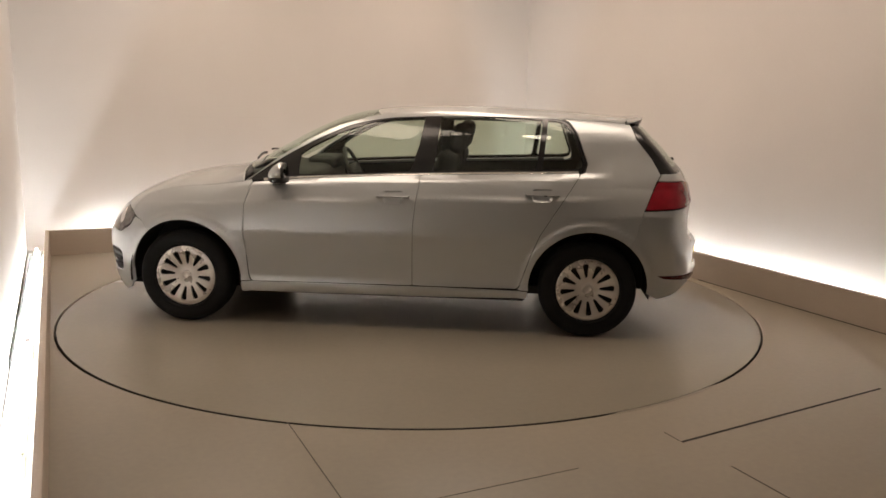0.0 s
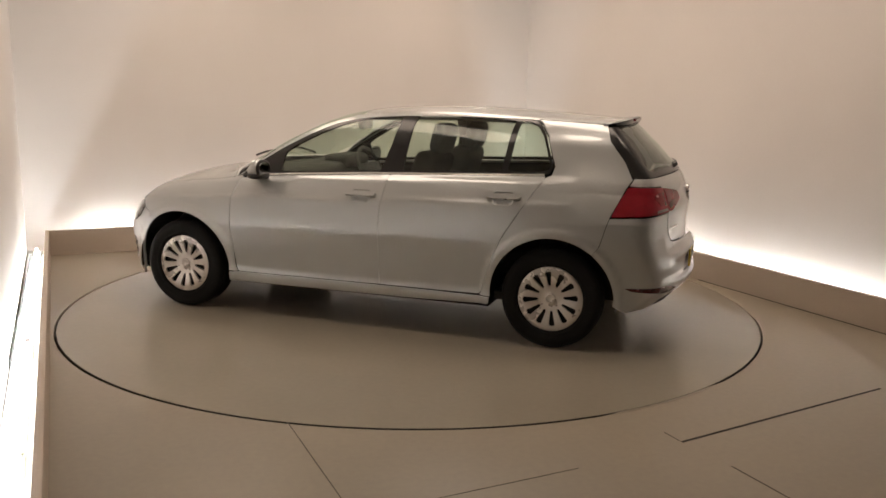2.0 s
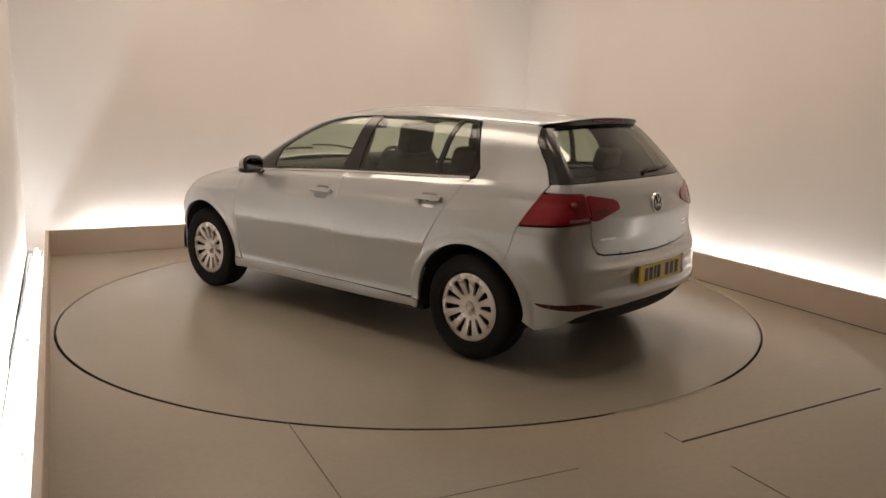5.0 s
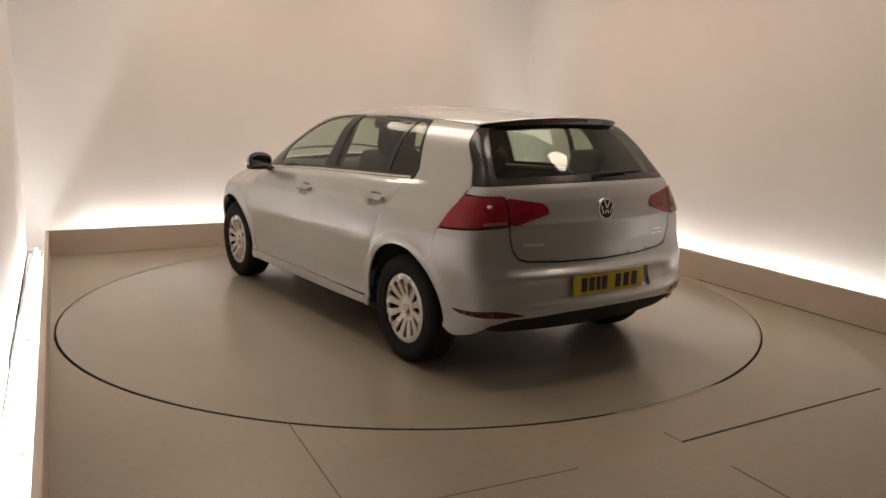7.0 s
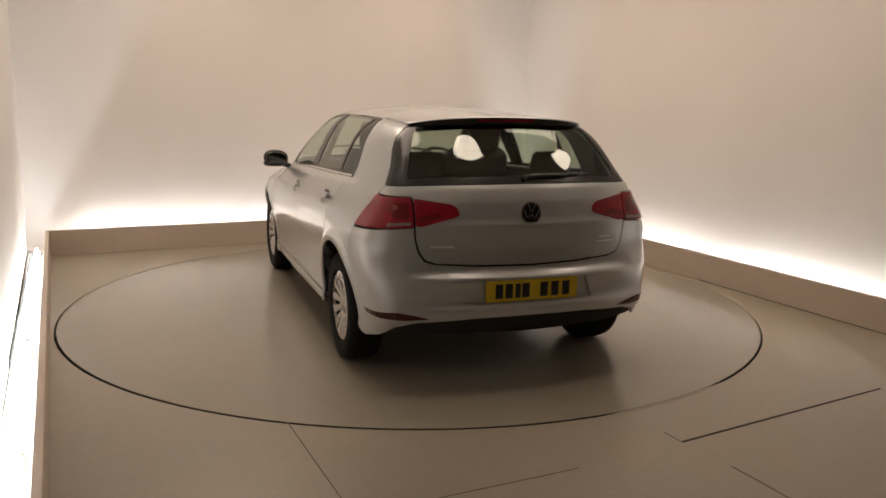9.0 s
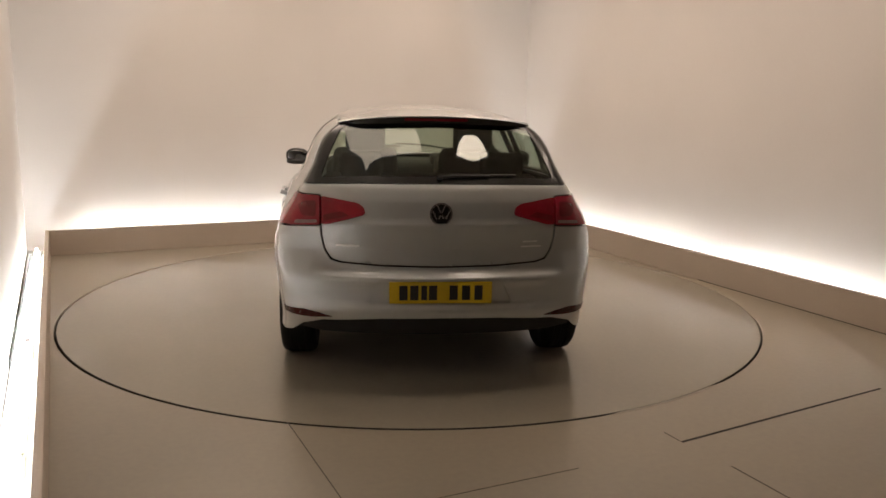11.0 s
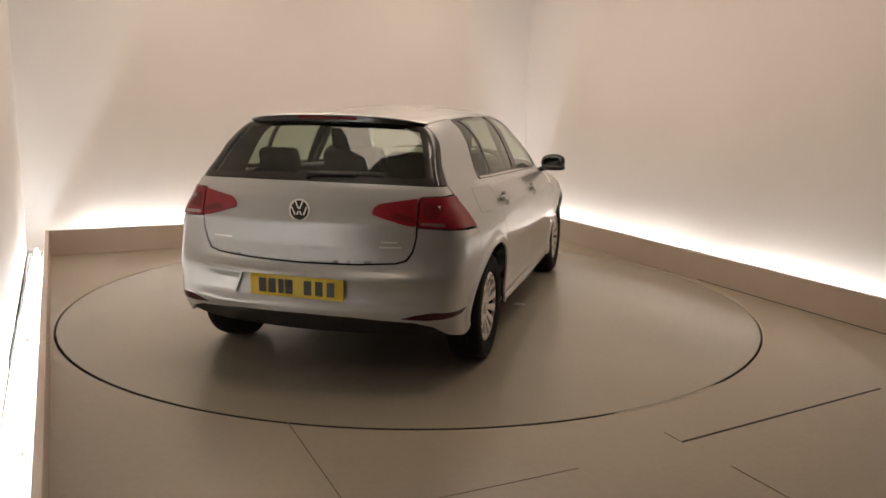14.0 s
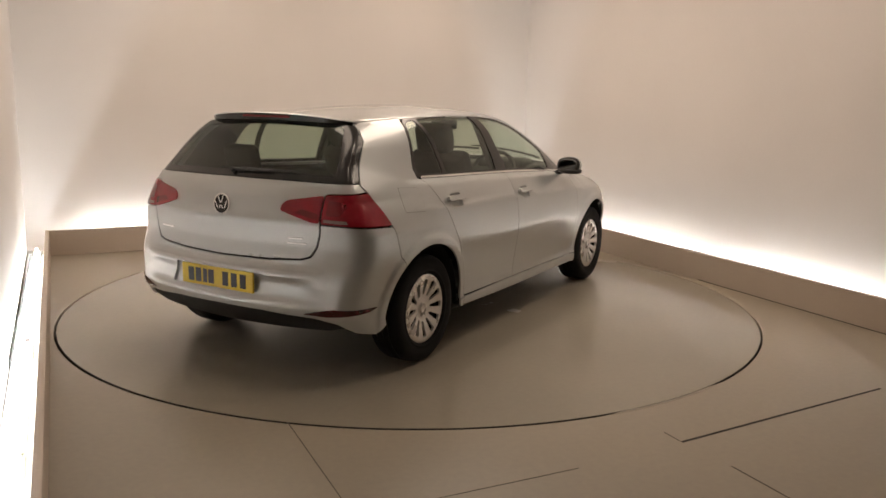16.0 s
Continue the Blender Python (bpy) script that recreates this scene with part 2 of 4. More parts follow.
for panel in PANELS:
    pf = bmesh.new()
    hx, hy = panel[2] / 2, panel[3] / 2
    for x0, x1, y0, y1 in ((-hx - 0.05, -hx, -hy - 0.05, hy + 0.05), (hx, hx + 0.05, -hy - 0.05, hy + 0.05), (-hx, hx, -hy - 0.05, -hy), (-hx, hx, hy, hy + 0.05)):
        box_bm(x0, x1, y0, y1, -0.1, 0, 0, bm=pf)
    tagged(shape_at(part("light_panel_frame", pf, M_LAMP, None), ROOM @ pose(panel[0], -panel[1], ROOM_HIGH)), "white frame of a long ceiling light panel", "light", "ceiling light panels")


# the floor's joints: narrow dark strips let into the floor
def strip_mesh(b0, a0, b1, a1, wide, z0, z1):
    """A straight bar between two points of the plan."""
    u, v = Vector((b0, -a0, 0)), Vector((b1, -a1, 0))
    side = (v - u).normalized().cross(Vector((0, 0, 1))) * wide / 2
    bm = bmesh.new()
    ring = [[bm.verts.new(q + Vector((0, 0, z))) for q in (u - side, u + side, v + side, v - side)] for z in (z0, z1)]
    bm.faces.new(ring[0])
    bm.faces.new(ring[1])
    for k in range(4):
        bm.faces.new((ring[0][k], ring[0][(k + 1) % 4], ring[1][(k + 1) % 4], ring[1][k]))
    return bm


def joint(b0, a0, b1, a1, wide, mat=M_JOINT):
    ob = part("floor_joint", strip_mesh(b0, a0, b1, a1, wide, -0.02, 0.0015), mat, None)
    return tagged(shape_at(ob, ROOM), "thin dark joint in the studio floor", "joint", kind="structure")


joint(2.530, 5.566, 4.012, 5.449, 0.013, M_GAP)
joint(0.97, 5.60, 1.95, 5.60, 0.003)
joint(0.972, 4.66, 0.966, 7.5, 0.004)
joint(2.53, 5.45, 2.53, 5.555, 0.004)
joint(2.555, 5.84, 2.553, 7.5, 0.006)

# added strip that draws the dark line along the foot of the left wall
tagged(shape_at(part("wall_foot_line", strip_mesh(-0.186, 0.15, -0.222, 3.4, 0.008, 0.02, 0.06), M_GAP, None), ROOM), "thin dark strip added in the trough for the dark line at the wall foot", "strip", kind="structure")

# a flush door in the back wall, shown by its thin joints
for name, x0, x1, z0, z1 in (("door_joint", 1.212, 1.219, KERB_H, 1.27), ("door_joint", 1.212, 2.15, 1.27, 1.276)):
    room_box(name, x0, x1, -D_BACK - 0.004, -D_BACK + 0.0015, z0, z1, M_WALLJOINT, "faint joint of a flush hatch in the wall", category="joint")

# the turntable, a thin round plate flush with the floor
tb = bmesh.new()
bmesh.ops.create_cone(tb, cap_ends=True, segments=160, radius1=TABLE_RADIUS, radius2=TABLE_RADIUS, depth=0.045, matrix=Matrix.Translation((0, 0, -0.0225)))
turntable = part("turntable", tb, M_TABLE, None)
tagged(turntable, "large round beige turntable flush with the floor", "turntable")
# dark band round the plate: the shade in the gap is put into its colour
rb = bmesh.new()
rings = [[rb.verts.new((rr * math.cos(math.pi * i / 80), rr * math.sin(math.pi * i / 80), zz)) for i in range(160)] for rr, zz in ((TABLE_RADIUS - 0.001, -0.0005), (TABLE_RADIUS + 0.003, -0.0015), (TABLE_RADIUS + 0.003, -0.045))]
for j in range(2):
    for i in range(160):
        rb.faces.new((rings[j][i], rings[j][(i + 1) % 160], rings[j + 1][(i + 1) % 160], rings[j + 1][i]))
part("gap_shade_band", rb, M_GAP, turntable, "dark band added round the rim for the shade in the gap")


def dust_fill(a0, a1):
    """Dust packed into a stretch of the gap round the turntable; it thins out at its ends."""
    n = 40
    verts, faces = [], []
    for i in range(n + 1):
        an = radians(a0 + (a1 - a0) * i / n)
        w = min(1.0, 8.0 * min(i, n - i) / n)
        for rr, zz in ((TABLE_RADIUS + 0.0165 - 0.0125 * w, -0.03), (TABLE_RADIUS + 0.0165 - 0.0125 * w, -0.0006), (TABLE_RADIUS + 0.018, 0.0008)):
            verts.append((TABLE_CENTRE[0] + rr * math.cos(an), TABLE_CENTRE[1] + rr * math.sin(an), zz))
    for i in range(n):
        faces += [(3 * i, 3 * i + 1, 3 * i + 4, 3 * i + 3), (3 * i + 1, 3 * i + 2, 3 * i + 5, 3 * i + 4)]
    ob = part("floor_dust", mesh_of("floor_dust", verts, faces, M_FLOOR), None, None)
    return tagged(ob, "beige dust packed in the gap round the turntable", "dust", kind="structure")


dust_fill(-66, -45)
dust_fill(-12, 20)


# ---- the car's surface ----
# Car axes: x forward, y to its left, z up, origin on the ground midway between the axles.
AXLE_F, AXLE_R, HUB_Z = 1.3185, -1.3185, 0.312
ARCH_R = 0.378


def smooth_table(pts, lo, hi, sigma, n=1600):
    """A smooth function through a short table, blurred a little at its corners."""
    xs = np.linspace(lo, hi, n)
    px, py = zip(*pts)
    ys = np.interp(xs, px, py)
    h = (hi - lo) / (n - 1)
    k = max(1, int(3 * sigma / h))
    w = np.exp(-0.5 * (np.arange(-k, k + 1) * h / sigma) ** 2)
    w /= w.sum()
    left = ys[0] + (ys[0] - ys[1]) * np.arange(k, 0, -1)
    right = ys[-1] + (ys[-1] - ys[-2]) * np.arange(1, k + 1)
    ys = np.convolve(np.concatenate([left, ys, right]), w, "valid")
    return lambda v: np.interp(v, xs, ys)


TOP = smooth_table([(-2.4, 1.33), (-1.66, 1.388), (-1.56, 1.397), (-1.17, 1.424), (-0.97, 1.437), (-0.58, 1.451), (-0.26, 1.450), (0.02, 1.434),
                    (0.26, 1.404), (0.42, 1.358), (0.63, 1.262), (0.835, 1.148), (1.04, 1.032), (1.19, 0.992), (1.39, 0.968), (1.60, 0.925), (1.82, 0.84), (1.95, 0.765), (2.08, 0.66), (2.3, 0.4)], -2.4, 2.3, 0.045)
CROWN = smooth_table([(-2.4, 0.11), (-1.5, 0.11), (-1.0, 0.16), (0.1, 0.17), (0.45, 0.22), (1.0, 0.20), (1.3, 0.15), (2.3, 0.16)], -2.4, 2.3, 0.08)
BELT = smooth_table([(-2.4, 1.075), (-1.22, 1.047), (-0.08, 1.008), (0.55, 0.972), (0.91, 0.940), (1.4, 0.87), (2.3, 0.8)], -2.4, 2.3, 0.05)
SECTION = smooth_table([(0.0, -0.20), (0.15, -0.085), (0.20, -0.056), (0.245, -0.036), (0.29, -0.036), (0.33, -0.042), (0.40, -0.034), (0.55, -0.013), (0.615, -0.003), (0.64, 0.0), (0.70, 0.0), (0.80, -0.006),
                        (0.860, -0.0110), (0.868, -0.0215), (0.93, -0.047), (0.978, -0.070), (0.988, -0.080), (1.002, -0.110), (1.012, -0.117), (1.10, -0.148), (1.20, -0.192), (1.30, -0.243), (1.38, -0.288), (1.48, -0.36), (1.6, -0.5)], 0.0, 1.6, 0.0065)
QUARTER_SECTION = smooth_table([(0.0, -0.20), (0.15, -0.085), (0.20, -0.056), (0.245, -0.036), (0.29, -0.036), (0.33, -0.042), (0.40, -0.034), (0.55, -0.013), (0.64, 0.0), (0.70, 0.0), (0.80, -0.008),
                                (0.87, -0.021), (0.93, -0.045), (0.98, -0.073), (1.03, -0.105), (1.10, -0.145), (1.20, -0.192), (1.30, -0.243), (1.38, -0.288), (1.48, -0.36), (1.6, -0.5)], 0.0, 1.6, 0.022)
PLAN = smooth_table([(-2.4, 0.70), (-2.05, 0.800), (-1.85, 0.838), (-1.6, 0.868), (-1.3, 0.886), (-0.8, 0.893), (0.0, 0.896), (0.8, 0.893), (1.3, 0.884), (1.6, 0.862), (1.85, 0.822), (2.05, 0.76), (2.3, 0.62)], -2.4, 2.3, 0.09)
TAIL = smooth_table([(0.0, -1.75), (0.17, -1.88), (0.25, -1.99), (0.33, -2.06), (0.38, -2.098), (0.425, -2.112), (0.445, -2.108), (0.462, -2.088), (0.548, -2.088), (0.575, -2.098), (0.590, -2.104), (0.603, -2.096), (0.614, -2.066), (0.623, -2.046), (0.68, -2.043), (0.74, -2.040), (0.83, -2.047), (0.868, -2.051), (0.885, -2.040), (0.98, -2.018), (1.04, -1.99),
                     (1.08, -1.955), (1.20, -1.845), (1.34, -1.700), (1.41, -1.61), (1.6, -1.4)], 0.0, 1.6, 0.008)
TAIL_CORNER = smooth_table([(0.0, -1.75), (0.17, -1.88), (0.25, -1.99), (0.33, -2.06), (0.38, -2.095), (0.42, -2.104), (0.47, -2.096), (0.54, -2.096), (0.60, -2.090), (0.66, -2.066), (0.72, -2.048), (0.83, -2.047), (0.868, -2.049), (0.98, -2.018), (1.04, -1.99),
                            (1.08, -1.955), (1.20, -1.845), (1.34, -1.700), (1.41, -1.61), (1.6, -1.4)], 0.0, 1.6, 0.016)
TAIL_CURVE = smooth_table([(0.0, 0.19), (0.62, 0.20), (0.9, 0.20), (1.06, 0.24), (1.35, 0.26), (1.6, 0.26)], 0.0, 1.6, 0.05)
NOSE = smooth_table([(0.0, 1.86), (0.15, 1.985), (0.25, 2.04), (0.40, 2.072), (0.52, 2.075), (0.62, 2.05), (0.70, 2.01), (0.78, 1.96), (0.86, 1.91), (1.6, 1.4)], 0.0, 1.6, 0.02)


def smax(a, b, r):
    """Larger of the two with a rounded edge of about r."""
    h = np.maximum(r - np.abs(a - b), 0.0) / r
    return np.maximum(a, b) + h * h * r * 0.25


def body(x, y, z):
    """Below zero inside the car's skin."""
    ay = np.abs(y)
    zs = z - (BELT(x) - 1.01) * np.clip((z - 0.62) / 0.34, 0, 1)
    tuck = 0.058 * np.clip((-x - 1.05) / 0.70, 0, 1) * np.clip((z - 0.79) / 0.17, 0, 1)
    rear = np.clip((-x - 1.24) / 0.20, 0, 1)
    side = ay - (PLAN(x) + SECTION(zs) * (1 - rear) + QUARTER_SECTION(zs) * rear - tuck)
    top = z - (TOP(x) - CROWN(x) * ay * ay)
    slope = 1.0 + 0.8 * np.clip((x - 0.1) / 0.3, 0, 1) * np.clip((1.1 - x) / 0.2, 0, 1)
    corner = np.clip((ay - 0.48) / 0.18, 0, 1)
    tail = (TAIL(z) * (1 - corner) + TAIL_CORNER(z) * corner + TAIL_CURVE(z) * ay * ay + 0.10 * ay ** 4) - x
    nose = x - (NOSE(z) - 0.24 * ay * ay - 0.30 * ay ** 4)
    f = smax(side, top / slope, 0.13)
    f = smax(f, tail, np.interp(z, [0.95, 1.10], [0.085, 0.035]))
    return smax(f, nose, 0.16)


# arches swell a little round the wheels
def skin(x, y, z):
    f = body(x, y, z)
    for ax in (AXLE_F, AXLE_R):
        d = np.hypot(x - ax, z - HUB_Z)
        f = f - 0.013 / (1 + np.exp(np.clip((d - ARCH_R - 0.052) / 0.006, -40, 40))) * (np.abs(y) > 0.5) * (z > 0.15)
    return f


def cast(o, d, far=2.6):
    """Where rays from inside meet the skin; o and d are N x 3."""
    lo, hi = np.zeros(len(o)), np.full(len(o), far)
    for _ in range(34):
        mid = (lo + hi) / 2
        q = o + d * mid[:, None]
        inside = skin(q[:, 0], q[:, 1], q[:, 2]) < 0
        lo, hi = np.where(inside, mid, lo), np.where(inside, hi, mid)
    return o + d * lo[:, None]


def normal(p):
    e = 0.002
    g = np.stack([skin(p[:, 0] + e * (i == 0), p[:, 1] + e * (i == 1), p[:, 2] + e * (i == 2)) - skin(p[:, 0] - e * (i == 0), p[:, 1] - e * (i == 1), p[:, 2] - e * (i == 2)) for i in range(3)], 1)
    return g / np.maximum(np.linalg.norm(g, axis=1), 1e-9)[:, None]


AXIS_Z = 0.62
R_AXIS, F_AXIS = -1.05, 1.05


def rays(kind, uv):
    """Rays of the three charts: 'side' (x, angle round a long axis), 'tail' and 'nose' (angle round an upright axis, z)."""
    uv = np.asarray(uv, float)
    if kind == "side":
        an = uv[:, 1] / 0.85
        return np.stack([uv[:, 0], 0 * an, 0 * an + AXIS_Z], 1), np.stack([0 * an, np.cos(an), np.sin(an)], 1)
    an = uv[:, 0] / 0.95
    ax, s = (R_AXIS, -1) if kind == "tail" else (F_AXIS, 1)
    return np.stack([0 * an + ax, 0 * an, uv[:, 1]], 1), np.stack([s * np.cos(an), np.sin(an), 0 * an], 1)


def chart(kind, p):
    """The chart's coordinates of points in space."""
    if kind == "side":
        return np.stack([p[:, 0], np.arctan2(p[:, 2] - AXIS_Z, p[:, 1]) * 0.85], 1)
    ax, s = (R_AXIS, -1) if kind == "tail" else (F_AXIS, 1)
    return np.stack([np.arctan2(p[:, 1], s * (p[:, 0] - ax)) * 0.95, p[:, 2]], 1)


def on_skins(specs):
    """'s': x, z seen from the side; 'r': y, z from behind; 'f': y, z from ahead; 't': x, y from above."""
    o, d = [], []
    for k, a, b in specs:
        if k == "s":
            o.append((a, 0.0, b)), d.append((0.0, 1.0, 0.0))
        elif k == "r":
            o.append((-1.05, a, b)), d.append((-1.0, 0.0, 0.0))
        elif k == "f":
            o.append((1.05, a, b)), d.append((1.0, 0.0, 0.0))
        else:
            o.append((a, b, 0.6)), d.append((0.0, 0.0, 1.0))
    return cast(np.array(o), np.array(d))


def on_skin(spec):
    return on_skins([spec])[0]


def rounded(uv, radius, n=5):
    """Round off the corners of a closed outline."""
    out, m = [], len(uv)
    for i in range(m):
        a, b, c = uv[i - 1], uv[i], uv[(i + 1) % m]
        u, v = a - b, c - b
        lu, lv = np.linalg.norm(u), np.linalg.norm(v)
        cosang = np.dot(u, v) / max(lu * lv, 1e-9)
        if cosang < -0.93 or radius <= 0:
            out.append(b)
            continue
        r = min(radius, 0.45 * lu, 0.45 * lv)
        p0, p1 = b + u / lu * r, b + v / lv * r
        for k in range(n + 1):
            t = k / n
            out.append((1 - t) ** 2 * p0 + 2 * t * (1 - t) * b + t * t * p1)
    return np.array(out)


def inset(uv, d):
    """Move a closed outline inwards by d."""
    area = np.sum(uv[:, 0] * np.roll(uv[:, 1], -1) - uv[:, 1] * np.roll(uv[:, 0], -1))
    s = 1 if area > 0 else -1
    e = np.roll(uv, -1, 0) - uv
    n = np.stack([-e[:, 1], e[:, 0]], 1) * s / np.maximum(np.linalg.norm(e, axis=1), 1e-9)[:, None]
    b = n + np.roll(n, 1, 0)
    l = np.maximum(np.linalg.norm(b, axis=1), 0.5)
    return uv + b / l[:, None] * d * np.minimum(2 / l, 1.6)[:, None]


def resample(uv, step):
    out = []
    for i in range(len(uv)):
        a, b = uv[i], uv[(i + 1) % len(uv)]
        k = max(1, int(np.ceil(np.linalg.norm(b - a) / step)))
        out += [a + (b - a) * j / k for j in range(k)]
    return np.array(out)


def inside(poly, q):
    x, y = q[:, 0], q[:, 1]
    c = np.zeros(len(q), bool)
    a, b = poly, np.roll(poly, -1, 0)
    for (x0, y0), (x1, y1) in zip(a, b):
        if y0 == y1:
            continue
        c ^= ((y0 > y) != (y1 > y)) & (x < (x1 - x0) * (y - y0) / (y1 - y0) + x0)
    return c


from mathutils.geometry import delaunay_2d_cdt


def denser(specs, step=0.05, closed=True):
    """Adds points between neighbours of the same kind, so that outlines in two charts run alike."""
    out = []
    for i, q in enumerate(specs):
        out.append(q)
        if i + 1 == len(specs) and not closed:
            break
        w = specs[(i + 1) % len(specs)]
        if q[0] == w[0]:
            k = int(math.hypot(w[1] - q[1], w[2] - q[2]) / step)
            out += [(q[0], q[1] + (w[1] - q[1]) * j / (k + 1), q[2] + (w[2] - q[2]) * j / (k + 1)) for j in range(1, k + 1)]
    return out


def outline(kind, specs, radius=0.0, gap=0.0):
    """An outline in a chart, its corners rounded, drawn in by the width of the gap."""
    uv = chart(kind, on_skins(denser(specs)))
    uv = rounded(uv, radius)
    if gap:
        uv = inset(uv, gap)
    return uv


def panel_mesh(name, kind, uv, mat, holes=(), step=0.035, lift=0.0, thick=0.014, mirror=False, bowl=0.0):
    """A curved panel of the skin with turned-in edges; bowl sinks its middle."""
    loops = [resample(uv, step * 0.6)] + [resample(h, step * 0.6) for h in holes]
    pts, edges = [], []
    for lp in loops:
        b = len(pts)
        pts += [tuple(q) for q in lp]
        edges += [(b + i, b + (i + 1) % len(lp)) for i in range(len(lp))]
    lo, hi = uv.min(0), uv.max(0)
    gx, gy = np.meshgrid(np.arange(lo[0] + step / 2, hi[0], step), np.arange(lo[1] + step / 2, hi[1], step * 0.8))
    g = np.stack([gx.ravel(), gy.ravel()], 1)
    keep = inside(loops[0], g)
    for h in loops[1:]:
        keep &= ~inside(h, g)
    g = g[keep]
    allb = np.array(pts)
    if len(g):
        dist = np.min(np.linalg.norm(g[:, None, :] - allb[None], axis=2), axis=1)
        g = g[dist > step * 0.35]
    pts += [tuple(q) for q in g]
    v2, _, tris, *_ = delaunay_2d_cdt([Vector(q) for q in pts], edges, [], 0, 1e-7)
    v2 = np.array([tuple(v) for v in v2])
    tris = [t for t in tris if len(t) == 3]
    cen = np.array([v2[list(t)].mean(0) for t in tris])
    ok = inside(loops[0], cen)
    for h in loops[1:]:
        ok &= ~inside(h, cen)
    tris = np.array(tris)[ok]
    p = cast(*rays(kind, v2))
    nrm = normal(p)
    p = p + nrm * lift
    if bowl:
        edge = np.min(np.linalg.norm(v2[:, None, :] - loops[0][None], axis=2), axis=1)
        deep = np.clip(edge / 0.022, 0, 1)
        p = p - nrm * (bowl * deep * (2 - deep))[:, None]
        nrm = None
    if mirror and nrm is None:
        p = p * [1, -1, 1]
    if nrm is None:
        nrm = np.zeros_like(p)
        for a, b, c in tris:
            n = np.cross(p[b] - p[a], p[c] - p[a])
            n = n if n[1] * (-1 if mirror else 1) > 0 else -n
            nrm[[a, b, c]] += n
        nrm /= np.maximum(np.linalg.norm(nrm, axis=1), 1e-12)[:, None]
    elif mirror:
        p, nrm = p * [1, -1, 1], nrm * [1, -1, 1]
    # wind outwards
    fn = np.cross(p[tris[:, 1]] - p[tris[:, 0]], p[tris[:, 2]] - p[tris[:, 0]])
    flip = np.einsum("ij,ij->i", fn, nrm[tris].mean(1)) < 0
    tris[flip] = tris[flip][:, ::-1]
    count = {}
    for t in tris:
        for i in range(3):
            a, b = int(t[i]), int(t[(i + 1) % 3])
            count[(a, b)] = True
    rim = [(a, b) for a, b in count if (b, a) not in count]
    verts = list(p)
    faces = [tuple(int(i) for i in t) for t in tris]
    loopn = [nrm[i] for t in tris for i in t]
    if thick:
        down = {}
        for a, b in rim:
            for i in (a, b):
                if i not in down:
                    down[i] = len(verts)
                    verts.append(p[i] - nrm[i] * thick)
        for a, b in rim:
            f = (b, a, down[a], down[b])
            e1, e2 = verts[a] - verts[b], verts[down[b]] - verts[b]
            n = np.cross(e1, e2)
            n = n / max(np.linalg.norm(n), 1e-9)
            faces.append(f)
            # a small rolled edge: the top of the flange shares the skin's shading
            loopn += [n * 0.8 + nrm[b] * 0.5, n * 0.8 + nrm[a] * 0.5, n, n]
    me = bpy.data.meshes.new(name)
    me.from_pydata([tuple(v) for v in verts], [], faces)
    me.materials.append(mat)
    me.polygons.foreach_set("use_smooth", [True] * len(me.polygons))
    me.update()
    me.normals_split_custom_set([tuple(v / max(np.linalg.norm(v), 1e-9)) for v in loopn])
    return me


car = new("hatchback_car")
tagged(car, "silver five-door hatchback car standing on the turntable", "car")
GAP = 0.0015


def side_pair(name, specs, mat, label="", radius=0.012, gap=0.0020, holes=(), lift=0.0, step=0.035, thick=0.014, parent=None, smooth_to=None):
    """The same panel on both sides of the car; returns both, left first."""
    uv = outline("side", specs, radius, gap)
    hs = [outline("side", h, hr, -GAP if hg is None else hg) for h, hr, hg in holes]
    out = []
    for mirror in (False, True):
        par = parent[int(mirror)] if parent else car
        out.append(part(name, panel_mesh(name, "side", uv, mat, hs, step, lift, thick, mirror), None, par, label))
    return out


def s(*xz):
    return [("s", x, z) for x, z in xz]


def arc(cx, r, a0, a1, n):
    return [("s", cx + r * math.cos(radians(a0 + (a1 - a0) * i / n)), HUB_Z + r * math.sin(radians(a0 + (a1 - a0) * i / n))) for i in range(n + 1)]


# outlines seen from the side
DLO = s((0.93, 0.945), (0.55, 0.978), (-0.08, 1.013), (-1.22, 1.052), (-1.268, 1.062), (-1.283, 1.105), (-1.215, 1.29), (-1.165, 1.355), (-1.10, 1.382),
        (-0.95, 1.396), (-0.6, 1.407), (-0.29, 1.402), (-0.05, 1.392), (0.13, 1.366), (0.32, 1.306), (0.51, 1.218), (0.70, 1.104), (0.86, 0.997))
FRONT_DOOR = s((0.870, 0.938), (0.55, 0.972), (-0.08, 1.007), (-0.238, 1.013), (-0.215, 0.86), (-0.198, 0.70), (-0.194, 0.45), (-0.194, 0.302), (0.4, 0.299), (0.868, 0.294), (0.885, 0.33), (0.908, 0.60), (0.90, 0.80))
REAR_DOOR = s((-0.238, 1.013), (-0.7, 1.0295), (-1.245, 1.0475), (-1.235, 1.02), (-1.12, 0.845), (-1.005, 0.66), (-0.955, 0.545), (-0.915, 0.42), (-0.885, 0.325), (-0.868, 0.304), (-0.5, 0.302), (-0.194, 0.302), (-0.194, 0.45), (-0.198, 0.70), (-0.215, 0.86))

